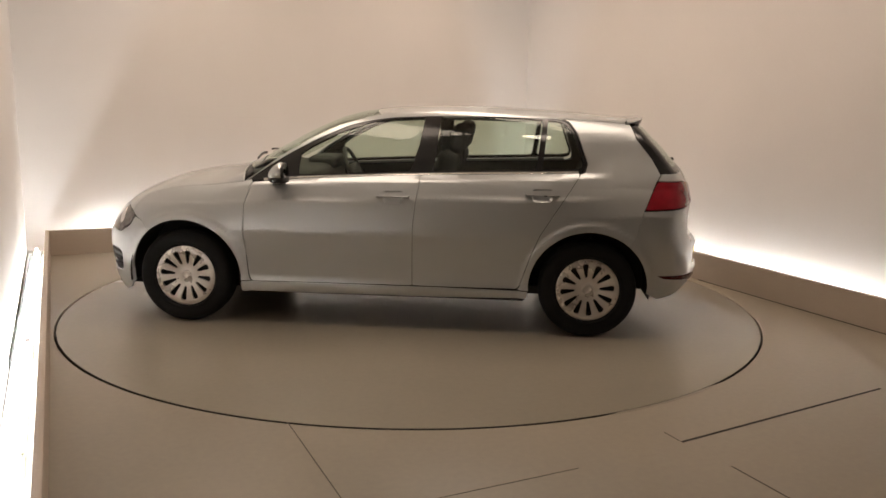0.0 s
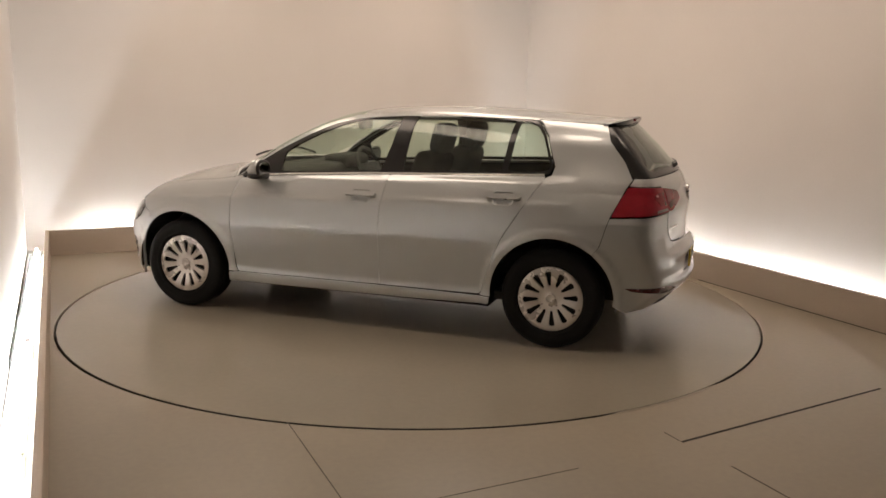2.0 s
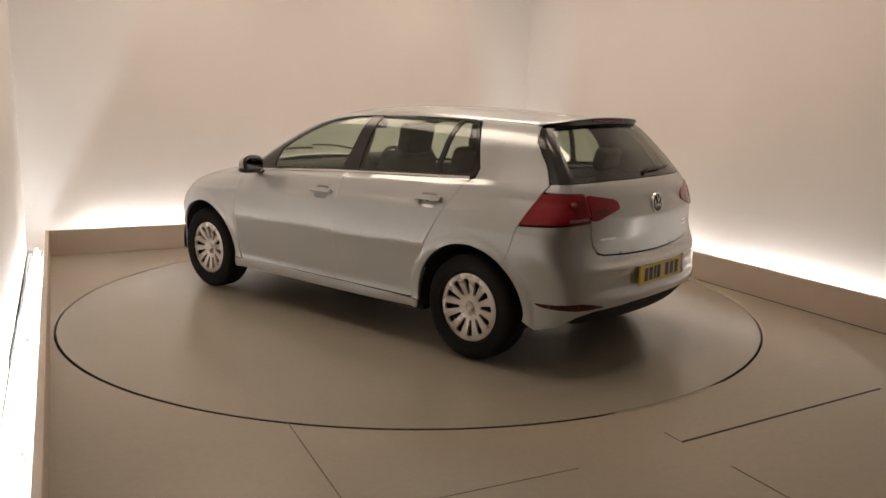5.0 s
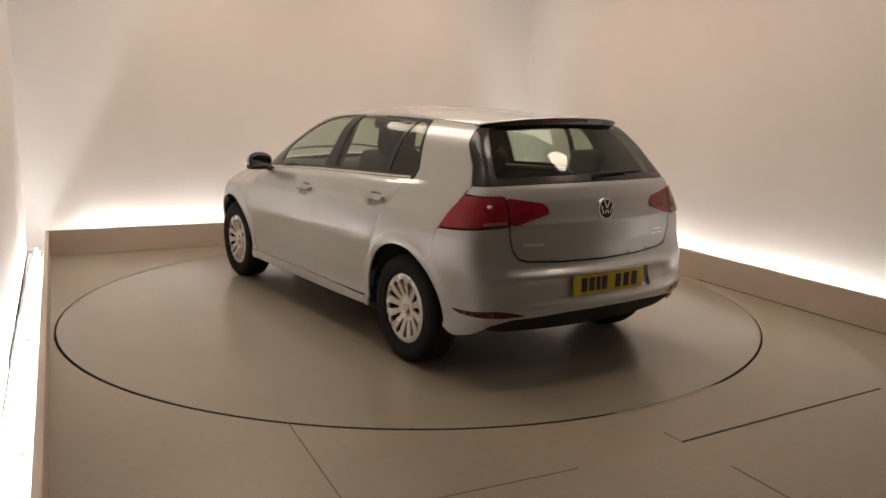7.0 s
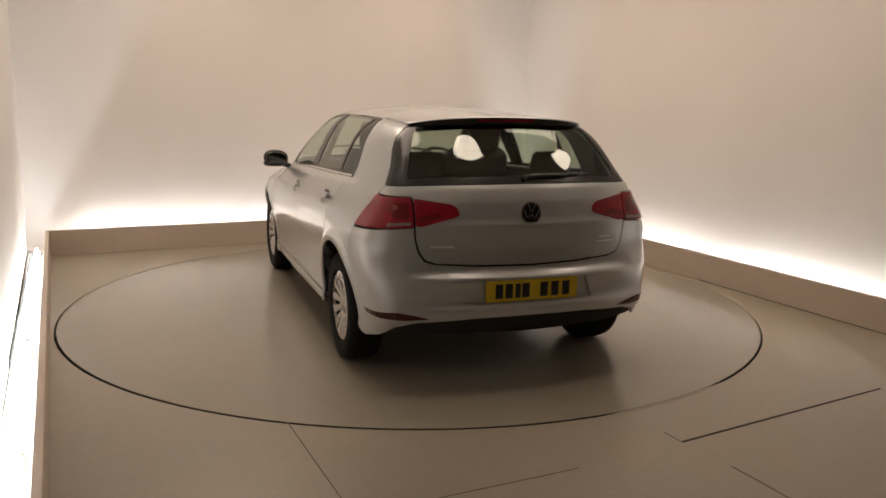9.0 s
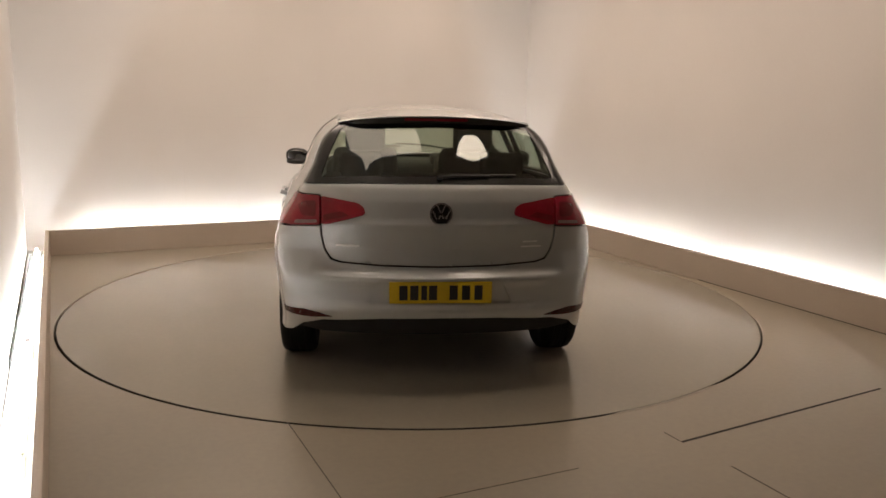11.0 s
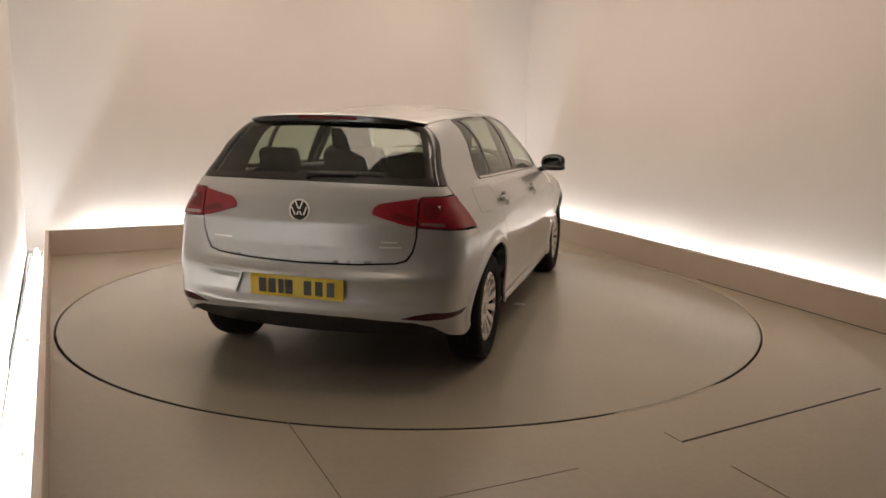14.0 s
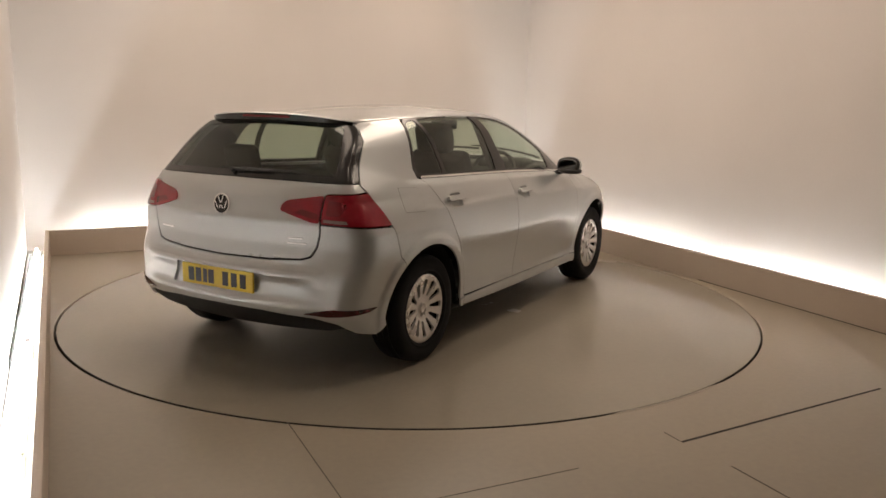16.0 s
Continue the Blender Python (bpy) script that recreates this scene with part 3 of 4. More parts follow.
# body side: roof rail, pillars and rear quarter in one pressing
QUARTER = s((0.885, 0.974), (0.70, 1.111), (0.51, 1.226), (0.32, 1.315), (0.13, 1.375), (-0.05, 1.401), (-0.29, 1.411), (-0.6, 1.416), (-0.95, 1.405), (-1.11, 1.391), (-1.175, 1.362),
            (-1.225, 1.293), (-1.294, 1.105), (-1.278, 1.052), (-1.25, 1.042), (-1.1205, 0.844), (-1.006, 0.659), (-0.956, 0.544), (-0.916, 0.419), (-0.886, 0.322)) + \
    s((-0.872, 0.3035), (-0.885, 0.2985), (-0.945, 0.2955)) + arc(AXLE_R, ARCH_R, 2, 130, 26) + \
    s((-1.60, 0.66), (-1.645, 0.826), (-1.728, 1.006)) + [("s", -1.752, 1.045), ("s", -1.70, 1.14), ("s", -1.60, 1.262), ("t", -1.565, 0.52), ("t", -1.3, 0.535), ("t", -0.6, 0.55), ("t", 0.0, 0.555), ("t", 0.25, 0.575), ("t", 0.5, 0.625), ("t", 0.75, 0.685), ("t", 0.95, 0.74)]
side_pair("body_side", QUARTER, M_PAINT, radius=0.0, step=0.022, gap=0.0010)


def cup(hx, hz):
    return s((hx - 0.055, hz - 0.046), (hx + 0.055, hz - 0.046), (hx + 0.07, hz - 0.01), (hx + 0.06, hz + 0.034), (hx - 0.06, hz + 0.034), (hx - 0.07, hz - 0.01))


HANDLES = ((-0.07, 0.880), (-1.01, 0.915))
front_doors = side_pair("front_door", FRONT_DOOR, M_PAINT, "silver front door with a crease under the handle", holes=[(cup(*HANDLES[0]), 0.03, 0.0)])
rear_doors = side_pair("rear_door", REAR_DOOR, M_PAINT, "silver rear door with a slanted rear edge", holes=[(cup(*HANDLES[1]), 0.03, 0.0)])
# front wing
WING = s((0.888, 0.955), (0.878, 0.935), (0.901, 0.80), (0.909, 0.60), (0.886, 0.33), (0.875, 0.295), (0.941, 0.295)) + list(reversed(arc(AXLE_F, ARCH_R, 52, 178, 24))) + \
    s((1.60, 0.672), (1.657, 0.698), (1.688, 0.724)) + [("t", 1.62, 0.731), ("t", 1.45, 0.705), ("t", 1.25, 0.70), ("t", 1.05, 0.715), ("t", 0.95, 0.735)]
side_pair("front_wing", WING, M_PAINT, radius=0.0, step=0.022)
# sill
SILL = s((0.94, 0.293), (0.4, 0.298), (-0.4, 0.300), (-0.94, 0.293), (-0.935, 0.245), (-0.4, 0.232), (0.4, 0.228), (0.935, 0.225))
side_pair("sill", SILL, M_PAINT, "silver side sill", radius=0.01)

# side glazing: a black surround with three panes
def pane_pair(name, specs, label, radius):
    return side_pair(name, specs, M_GLASS, label, radius=radius, gap=0.001, lift=-0.006, thick=0.004)


P_FRONT = s((0.57, 0.994), (0.0, 1.026), (-0.165, 1.034), (-0.215, 1.20), (-0.243, 1.378), (-0.05, 1.366), (0.13, 1.334), (0.32, 1.268), (0.50, 1.174), (0.57, 1.126))
P_REAR = s((-0.315, 1.040), (-0.7, 1.054), (-0.965, 1.063), (-0.985, 1.20), (-1.005, 1.372), (-0.8, 1.384), (-0.6, 1.387), (-0.345, 1.386))
P_QUART = s((-1.005, 1.066), (-1.20, 1.072), (-1.255, 1.082), (-1.262, 1.115), (-1.20, 1.285), (-1.155, 1.345), (-1.10, 1.366), (-1.04, 1.371), (-1.022, 1.20))
side_pair("window_surround", DLO, M_GLOSS, "gloss black window surround", radius=0.008, gap=0.0, lift=-0.003,
          holes=[(P_FRONT, 0.03, 0.0), (P_REAR, 0.03, 0.0), (P_QUART, 0.03, 0.0)], step=0.03)
# strip added to draw the highlight on the door shoulder
BELT_GLINT = s((0.80, 0.950), (0.55, 0.9735), (-0.08, 1.0085), (-0.7, 1.0310), (-1.235, 1.0490), (-1.235, 1.0590), (-0.7, 1.0415), (-0.08, 1.0190), (0.55, 0.9840), (0.80, 0.9620))
side_pair("belt_glint", BELT_GLINT, M_BELT, "bright strip standing for the highlight under the side windows", radius=0.003, gap=0.0, lift=0.003, thick=0.006, step=0.03)
pane_pair("front_side_window", P_FRONT, "tinted side window glass", 0.03)
pane_pair("rear_side_window", P_REAR, "tinted side window glass", 0.03)
pane_pair("quarter_window", P_QUART, "small tinted quarter window", 0.03)


# panels that lie across the car
def whole(name, kind, half, mat, label="", radius=0.012, gap=GAP, holes=(), lift=0.0, step=0.035, thick=0.014, parent=None):
    """A panel across the middle: half its outline, from the middle to the left and back to the middle, is mirrored."""
    pts = on_skins(denser(half, closed=False))
    right = (pts * [1, -1, 1])[::-1]
    full = [q for q in pts]
    for q in right:
        if abs(q[1]) > 1e-6:
            full.append(q)
    uv = rounded(chart(kind, np.array(full)), radius)
    uv = inset(uv, gap) if gap else uv
    return part(name, panel_mesh(name, kind, uv, mat, holes, step, lift, thick), None, parent or car, label)


def t(*xy):
    return [("t", x, y) for x, y in xy]


def r(*yz):
    return [("r", y, z) for y, z in yz]


whole("roof", "side", t((0.14, 0.0), (0.13, 0.2), (0.10, 0.4), (0.05, 0.545), (-0.6, 0.54), (-1.3, 0.525), (-1.54, 0.51), (-1.575, 0.35), (-1.60, 0.0)), M_PAINT, "silver roof", step=0.05)
whole("bonnet", "side", t((1.98, 0.0), (1.94, 0.3), (1.885, 0.44)) + s((1.845, 0.722), (1.778, 0.762), (1.690, 0.727)) + t((1.62, 0.7335), (1.45, 0.7035), (1.25, 0.6985), (1.05, 0.7135), (0.945, 0.734), (1.005, 0.5), (1.06, 0.25), (1.07, 0.0)), M_PAINT, "silver bonnet", step=0.05)
whole("windscreen", "side", t((1.04, 0.0), (1.02, 0.3), (0.95, 0.55), (0.90, 0.66), (0.75, 0.655), (0.5, 0.60), (0.25, 0.555), (0.12, 0.53), (0.135, 0.3), (0.15, 0.0)), M_GLASS, "curved windscreen", step=0.05, lift=-0.004, thick=0.004)
whole("scuttle", "side", t((1.066, 0.0), (1.056, 0.25), (1.001, 0.5), (0.941, 0.70), (0.905, 0.67), (0.952, 0.55), (1.02, 0.3), (1.042, 0.0)), M_BLACK, "black scuttle panel", step=0.05, lift=-0.014)

# tail
HATCH = r((0.0, 0.652), (0.30, 0.657), (0.50, 0.668), (0.555, 0.685), (0.585, 0.73), (0.603, 0.80), (0.605, 0.87), (0.605, 1.004)) + s((-1.80, 1.004), (-1.734, 1.007), (-1.757, 1.046), (-1.756, 1.052)) + r((0.62, 1.057), (0.4, 1.064), (0.0, 1.068))
tailgate = whole("tailgate", "tail", HATCH, M_PAINT, "silver tailgate", radius=0.02, gap=0.0035, step=0.02)
GLASS_OUT = r((0.0, 1.070), (0.4, 1.066), (0.62, 1.059)) + s((-1.756, 1.054), (-1.749, 1.055), (-1.702, 1.14), (-1.602, 1.262)) + r((0.535, 1.345), (0.3, 1.372), (0.0, 1.378))
PANE = r((0.0, 1.104), (0.35, 1.100), (0.595, 1.088), (0.61, 1.100), (0.565, 1.22), (0.515, 1.325), (0.49, 1.342), (0.25, 1.354), (0.0, 1.358))


def mirrored_uv(kind, half, radius, gap=0.0):
    pts = on_skins(denser(half, closed=False))
    full = [q for q in pts] + [q for q in (pts * [1, -1, 1])[::-1] if abs(q[1]) > 1e-6]
    uv = rounded(chart(kind, np.array(full)), radius)
    return inset(uv, gap) if gap else uv


pane_uv = mirrored_uv("tail", PANE, 0.04)
rear_frame = whole("rear_window_frame", "tail", GLASS_OUT, M_GLOSS, "gloss black rear window surround", radius=0.01, lift=-0.003, holes=[pane_uv])
part("rear_window", panel_mesh("rear_window", "tail", inset(pane_uv, 0.001), M_TINT, (), 0.035, -0.004, 0.004), None, car, "slanted tinted rear window")

# bumper with its dark lower valance
ARC_END = arc(AXLE_R, ARCH_R, 130, 176, 10)
BUMPER = r((0.0, 0.645), (0.30, 0.650), (0.505, 0.6625), (0.560, 0.680), (0.590, 0.727), (0.6075, 0.80), (0.609, 0.850)) + s((-1.83, 0.834), (-1.646, 0.824), (-1.601, 0.66)) + ARC_END + \
    s((-1.69, 0.300), (-1.76, 0.262)) + r((0.76, 0.285), (0.70, 0.340), (0.60, 0.370), (0.3, 0.392), (0.0, 0.396))
REFLECT = [("r", 0.545, 0.393), ("r", 0.66, 0.384), ("s", -1.80, 0.395), ("s", -1.752, 0.412), ("r", 0.70, 0.425), ("r", 0.62, 0.412)]
refl_uv = outline("tail", REFLECT, 0.008)
rec = outline("tail", [("r", 0.375, 0.462), ("r", 0.315, 0.588), ("r", -0.315, 0.588), ("r", -0.375, 0.462)], 0.03)
bumper = whole("rear_bumper", "tail", BUMPER, M_PAINT, "silver rear bumper", radius=0.0, step=0.022, gap=0.0008, holes=[rec])
part("plate_recess", panel_mesh("plate_recess", "tail", inset(rec, -0.004), M_PAINT, (), 0.03, -0.016, 0.0), None, bumper, "shallow recess behind the number plate")
VALANCE = r((0.0, 0.393), (0.3, 0.389), (0.60, 0.367), (0.70, 0.337)) + r((0.73, 0.300), (0.60, 0.275), (0.0, 0.268))
whole("rear_valance", "tail", VALANCE, M_UNDER, "black lower valance", radius=0.0, lift=-0.016)
for mir in (False, True):
    part("reflector", panel_mesh("reflector", "tail", refl_uv, M_REFLECTOR, (), 0.03, 0.003, 0.006, mir), None, bumper, "dark red reflector")

# tail lamps: an outer half on the wing and an inner half on the tailgate
LAMP_OUT = r((0.608, 0.855)) + r((0.608, 1.000)) + s((-1.80, 1.000), (-1.732, 1.000), (-1.697, 0.932), (-1.652, 0.832), (-1.75, 0.838))
LAMP_IN = r((0.378, 0.912), (0.384, 0.948), (0.415, 0.970), (0.602, 0.997), (0.602, 0.857), (0.56, 0.861), (0.46, 0.888))
LAMP_CLEAR = r((0.622, 0.866), (0.622, 0.880), (0.73, 0.874), (0.74, 0.858))
LAMP_DARK = r((0.46, 0.905), (0.59, 0.874), (0.59, 0.905), (0.50, 0.925))
LAMP_EYE = r((0.630, 0.895), (0.630, 0.972), (0.68, 0.968), (0.72, 0.945), (0.70, 0.897))
for mir in (False, True):
    lamp = part("tail_lamp", panel_mesh("tail_lamp", "tail", outline("tail", LAMP_OUT, 0.014, GAP), M_RED, (), 0.03, 0.007, 0.03, mir), None, car, "red tail lamp wrapped round the corner")
    part("reversing_lens", panel_mesh("reversing_lens", "tail", outline("tail", LAMP_CLEAR, 0.006), M_CLEAR, (), 0.03, 0.0085, 0.004, mir), None, lamp, "pale clear lens strip")
    part("lamp_lens", panel_mesh("lamp_lens", "tail", outline("tail", LAMP_EYE, 0.02), M_REDDARK, (), 0.03, 0.0085, 0.004, mir), None, lamp, "darker red lens field")
    part("tailgate_lamp", panel_mesh("tailgate_lamp", "tail", outline("tail", LAMP_IN, 0.016, GAP), M_RED, (), 0.03, 0.007, 0.03, mir), None, tailgate, "red tail lamp half on the tailgate")
    part("tailgate_lens", panel_mesh("tailgate_lens", "tail", outline("tail", LAMP_DARK, 0.01), M_REDDARK, (), 0.03, 0.0085, 0.004, mir), None, tailgate, "darker red lens field")

# nose
ARC_FRONT = list(reversed(arc(AXLE_F, ARCH_R, 8, 52, 10)))
NOSE_HALF = [("f", 0.0, 0.60), ("f", 0.5, 0.605), ("f", 0.62, 0.60)] + s((1.80, 0.577), (1.70, 0.634), (1.661, 0.695), (1.60, 0.668), (1.566, 0.628)) + ARC_FRONT + s((1.685, 0.26), (1.75, 0.19), (1.80, 0.165)) + [("f", 0.6, 0.175), ("f", 0.3, 0.18), ("f", 0.0, 0.18)]
GRILLE_SIDE = [("f", 0.50, 0.31), ("f", 0.50, 0.47), ("s", 1.82, 0.465), ("s", 1.79, 0.43), ("s", 1.80, 0.31)]
side_uv = outline("nose", GRILLE_SIDE, 0.02)
front_bumper = whole("front_bumper", "nose", NOSE_HALF, M_PAINT, "silver front bumper", radius=0.0, holes=[side_uv, side_uv * [-1, 1]], step=0.04)
for mir in (False, True):
    g = part("fog_lamp_grille", panel_mesh("fog_lamp_grille", "nose", inset(side_uv, 0.001), M_BLACK, (), 0.03, -0.022, 0.01, mir), None, front_bumper, "black slatted fog lamp grille")
    for k in range(3):
        z0 = 0.335 + 0.044 * k
        slat = outline("nose", [("f", 0.52, z0), ("f", 0.52, z0 + 0.016), ("s", 1.815, z0 + 0.016), ("s", 1.815, z0)], 0.0)
        part("slat", panel_mesh("slat", "nose", slat, M_BLACK, (), 0.04, -0.006, 0.016, mir), None, g)
    HEADLAMP = [("f", 0.45, 0.640), ("f", 0.44, 0.690)] + [("s", 1.845, 0.718), ("s", 1.778, 0.758), ("s", 1.690, 0.723), ("s", 1.664, 0.70), ("s", 1.702, 0.637), ("s", 1.80, 0.580), ("f", 0.62, 0.603)]
    h = part("headlamp", panel_mesh("headlamp", "nose", outline("nose", HEADLAMP, 0.015, GAP), M_HEAD, (), 0.03, 0.002, 0.03, mir), None, car, "clear headlamp")
    part("headlamp_bezel", panel_mesh("headlamp_bezel", "nose", outline("nose", [("s", 1.80, 0.63), ("s", 1.815, 0.705), ("s", 1.765, 0.738), ("s", 1.765, 0.700), ("s", 1.765, 0.655)], 0.02), M_CHROME, (), 0.03, 0.003, 0.003, mir), None, h, "bright headlamp reflector")
whole("front_grille", "nose", [("f", 0.0, 0.615), ("f", 0.40, 0.62), ("f", 0.44, 0.66), ("f", 0.42, 0.72), ("f", 0.0, 0.715)], M_GLOSS, "black front grille", radius=0.01, lift=-0.006)


# inner shell that closes the gaps
def inner(name, kind, half, lift, mat, label, holes=()):
    return whole(name, kind, half, mat, label, radius=0.0, gap=0.0, lift=lift, step=0.06, thick=0.0, holes=holes)


INNER = s((0.90, 0.93), (0.55, 0.965), (-0.08, 1.0), (-1.22, 1.038), (-1.45, 1.06), (-1.70, 1.04), (-1.72, 0.86), (-1.62, 0.70)) + [q for q in reversed(arc(AXLE_R, ARCH_R + 0.012, -10, 130, 16))] + \
    s((-0.90, 0.215), (0.90, 0.21)) + [q for q in reversed(arc(AXLE_F, ARCH_R + 0.012, 40, 190, 16))] + s((1.62, 0.66), (1.55, 0.80), (1.2, 0.88))
side_pair("inner_panel", INNER, M_UNDER, "dark inner body panel", radius=0.0, gap=0.0, lift=-0.022, thick=0.0, step=0.06)
whole("inner_tail", "tail", r((0.0, 0.24), (0.60, 0.25), (0.74, 0.29)) + s((-1.80, 0.30), (-1.72, 0.5), (-1.70, 0.86), (-1.76, 1.03)) + r((0.62, 1.075), (0.0, 1.085)), M_UNDER, "dark inner tail panel", radius=0.0, gap=0.0, lift=-0.035, step=0.06, thick=0.0)
side_pair("pillar_lining", s((-1.285, 1.05), (-1.285, 1.105), (-1.225, 1.29), (-1.17, 1.36), (-1.3, 1.355), (-1.50, 1.34), (-1.60, 1.23), (-1.70, 1.08), (-1.70, 1.04), (-1.5, 1.03)), M_TRIM, "dark inner pillar lining", radius=0.0, gap=0.0, lift=-0.028, thick=0.0, step=0.05)
HEADLINER = t((0.10, 0.0), (0.08, 0.3), (0.03, 0.545), (-0.6, 0.545), (-1.3, 0.53), (-1.50, 0.50), (-1.55, 0.0))
whole("headlining", "side", HEADLINER, M_LINING, "pale roof lining", radius=0.0, gap=0.0, lift=-0.035, step=0.08, thick=0.0)


# ---- wheels ----
def lathe(profile, n=48):
    """Revolve (y, r) round the y axis."""
    verts, faces = [], []
    m = len(profile)
    for k in range(n):
        an = 2 * math.pi * k / n
        verts += [(rr * math.cos(an), yy, rr * math.sin(an)) for yy, rr in profile]
    for k in range(n):
        a, b = k * m, ((k + 1) % n) * m
        faces += [(a + i, a + i + 1, b + i + 1, b + i) for i in range(m - 1)]
    bm = bmesh.new()
    bv = [bm.verts.new(v) for v in verts]
    for f in faces:
        bm.faces.new([bv[i] for i in f])
    return bm


def dish(rr):
    """Depth of the wheel cover over its radius."""
    return np.interp(rr, [0, 0.030, 0.036, 0.060, 0.085, 0.15, 0.175, 0.192, 0.203], [0.076, 0.074, 0.068, 0.066, 0.074, 0.090, 0.091, 0.0885, 0.083])


def cover_mesh(slots=12):
    """Silver wheel cover with slots between its spokes."""
    ring = [np.array([(0.203 * math.cos(2 * math.pi * i / 96), 0.203 * math.sin(2 * math.pi * i / 96)) for i in range(96)])]
    for k in range(slots):
        an = 2 * math.pi * (k + 0.5) / slots
        q = rounded(np.array([(0.078, -0.007), (0.165, -0.0195), (0.172, 0.0), (0.165, 0.0195), (0.078, 0.007)]), 0.007, 3)
        c, sn = math.cos(an), math.sin(an)
        ring.append(np.stack([q[:, 0] * c - q[:, 1] * sn, q[:, 0] * sn + q[:, 1] * c], 1))
    pts, edges = [], []
    for lp in ring:
        b = len(pts)
        pts += [tuple(q) for q in lp]
        edges += [(b + i, b + (i + 1) % len(lp)) for i in range(len(lp))]
    for rr, n in ((0.0, 1), (0.02, 8), (0.03, 16), (0.036, 20), (0.055, 24), (0.070, 36), (0.178, 96), (0.185, 96), (0.193, 96)):
        pts += [(rr * math.cos(2 * math.pi * i / n), rr * math.sin(2 * math.pi * i / n)) for i in range(n)]
    for k in range(slots):
        an = 2 * math.pi * k / slots
        for rr in (0.09, 0.105, 0.12, 0.135, 0.15, 0.163):
            for off in (-0.005, 0.005):
                pts.append((rr * math.cos(an) - off * math.sin(an), rr * math.sin(an) + off * math.cos(an)))
    v2, _, tris, *_ = delaunay_2d_cdt([Vector(q) for q in pts], edges, [], 0, 1e-7)
    v2 = np.array([tuple(v) for v in v2])
    tris = np.array([tr for tr in tris if len(tr) == 3])
    cen = v2[tris].mean(1)
    ok = inside(ring[0], cen)
    for h in ring[1:]:
        ok &= ~inside(h, cen)
    tris = tris[ok]
    rr = np.hypot(v2[:, 0], v2[:, 1])
    p = np.stack([v2[:, 0], dish(rr), v2[:, 1]], 1)
    bm = bmesh.new()
    bv = [bm.verts.new(v) for v in p]
    for tr in tris:
        bm.faces.new([bv[i] for i in tr])
    rim = [e for e in bm.edges if e.is_boundary]
    ext = bmesh.ops.extrude_edge_only(bm, edges=rim)
    for v in ext["geom"]:
        if isinstance(v, bmesh.types.BMVert):
            v.co.y -= 0.014
    for v in [v for v in bm.verts if not v.link_faces]:
        bm.verts.remove(v)
    return bm


TYRE = [(-0.080, 0.196), (-0.092, 0.206), (-0.099, 0.235), (-0.102, 0.262), (-0.098, 0.286), (-0.084, 0.303), (-0.060, 0.310), (-0.045, 0.311), (-0.044, 0.304), (-0.036, 0.304), (-0.035, 0.312), (-0.004, 0.312), (-0.004, 0.304), (0.004, 0.304),
        (0.004, 0.312), (0.035, 0.312), (0.036, 0.304), (0.044, 0.304), (0.045, 0.311), (0.060, 0.310), (0.084, 0.303), (0.098, 0.286), (0.102, 0.262), (0.099, 0.235), (0.096, 0.222), (0.0975, 0.219), (0.092, 0.206), (0.080, 0.196), (0.06, 0.190), (-0.06, 0.190), (-0.080, 0.196)]


def wheel():
    root = part("wheel", lathe([(-0.07, 0.192), (-0.05, 0.183), (0.05, 0.178), (0.056, 0.150), (0.040, 0.120), (0.045, 0.07), (0.05, 0.0)]), M_UNDER, car, "wheel with a silver slotted cover", smooth=True)
    part("tyre", lathe(TYRE, 64), M_TYRE, root, "black rubber tyre", smooth=True)
    part("wheel_cover", cover_mesh(), M_COVER, root, "silver plastic wheel cover with twelve slots", smooth=True)
    part("centre_cap", lathe([(0.070, 0.031), (0.0785, 0.030), (0.0795, 0.024), (0.077, 0.021), (0.077, 0.0)], 32), M_COVER, root, "round centre cap", smooth=True)
    return root


WHEEL_Y = 0.762
first = wheel()
first.matrix_basis = pose(AXLE_F, WHEEL_Y, HUB_Z, 0, 8, 0)
for wx, wy, turn, spin in ((AXLE_R, WHEEL_Y - 0.006, 0, 21), (AXLE_F, -WHEEL_Y, 180, 3), (AXLE_R, -WHEEL_Y + 0.006, 180, 14)):
    w = copy_thing(first, pose(wx, wy, HUB_Z, 0, 0, turn) @ pose(0, 0, 0, 0, spin, 0))
    w.parent = car

# wheel housings and underbody
for wx in (AXLE_F, AXLE_R):
    for sy in (1, -1):
        verts, faces = [], []
        n = 28
        for i in range(n + 1):
            an = radians(-8 + 196 * i / n)
            for yy in (0.825, 0.50):
                verts.append((wx + 0.392 * math.cos(an), sy * yy, HUB_Z + 0.392 * math.sin(an)))
        for i in range(n):
            faces.append((2 * i, 2 * i + 1, 2 * i + 3, 2 * i + 2))
        faces.append(tuple(2 * i + 1 for i in range(n + 1)))
        part("wheel_housing", mesh_of("wheel_housing", verts, faces, M_UNDER), None, car, "black wheel housing liner")
ub = box_bm(-0.92, 0.92, -0.79, 0.79, 0.21, 0.25, 0.01)
box_bm(-1.80, -0.92, -0.50, 0.50, 0.26, 0.31, 0.01, bm=ub)
box_bm(0.92, 1.95, -0.50, 0.50, 0.17, 0.23, 0.01, bm=ub)
part("underbody", ub, M_UNDER, car, "dark underbody")
ex = bmesh.new()
bmesh.ops.create_cone(ex, cap_ends=True, segments=20, radius1=0.085, radius2=0.085, depth=0.62, matrix=pose(-1.70, 0.15, 0.33, 90, 0, 0))
part("silencer", ex, M_UNDER, car, "dark exhaust silencer", smooth=True)

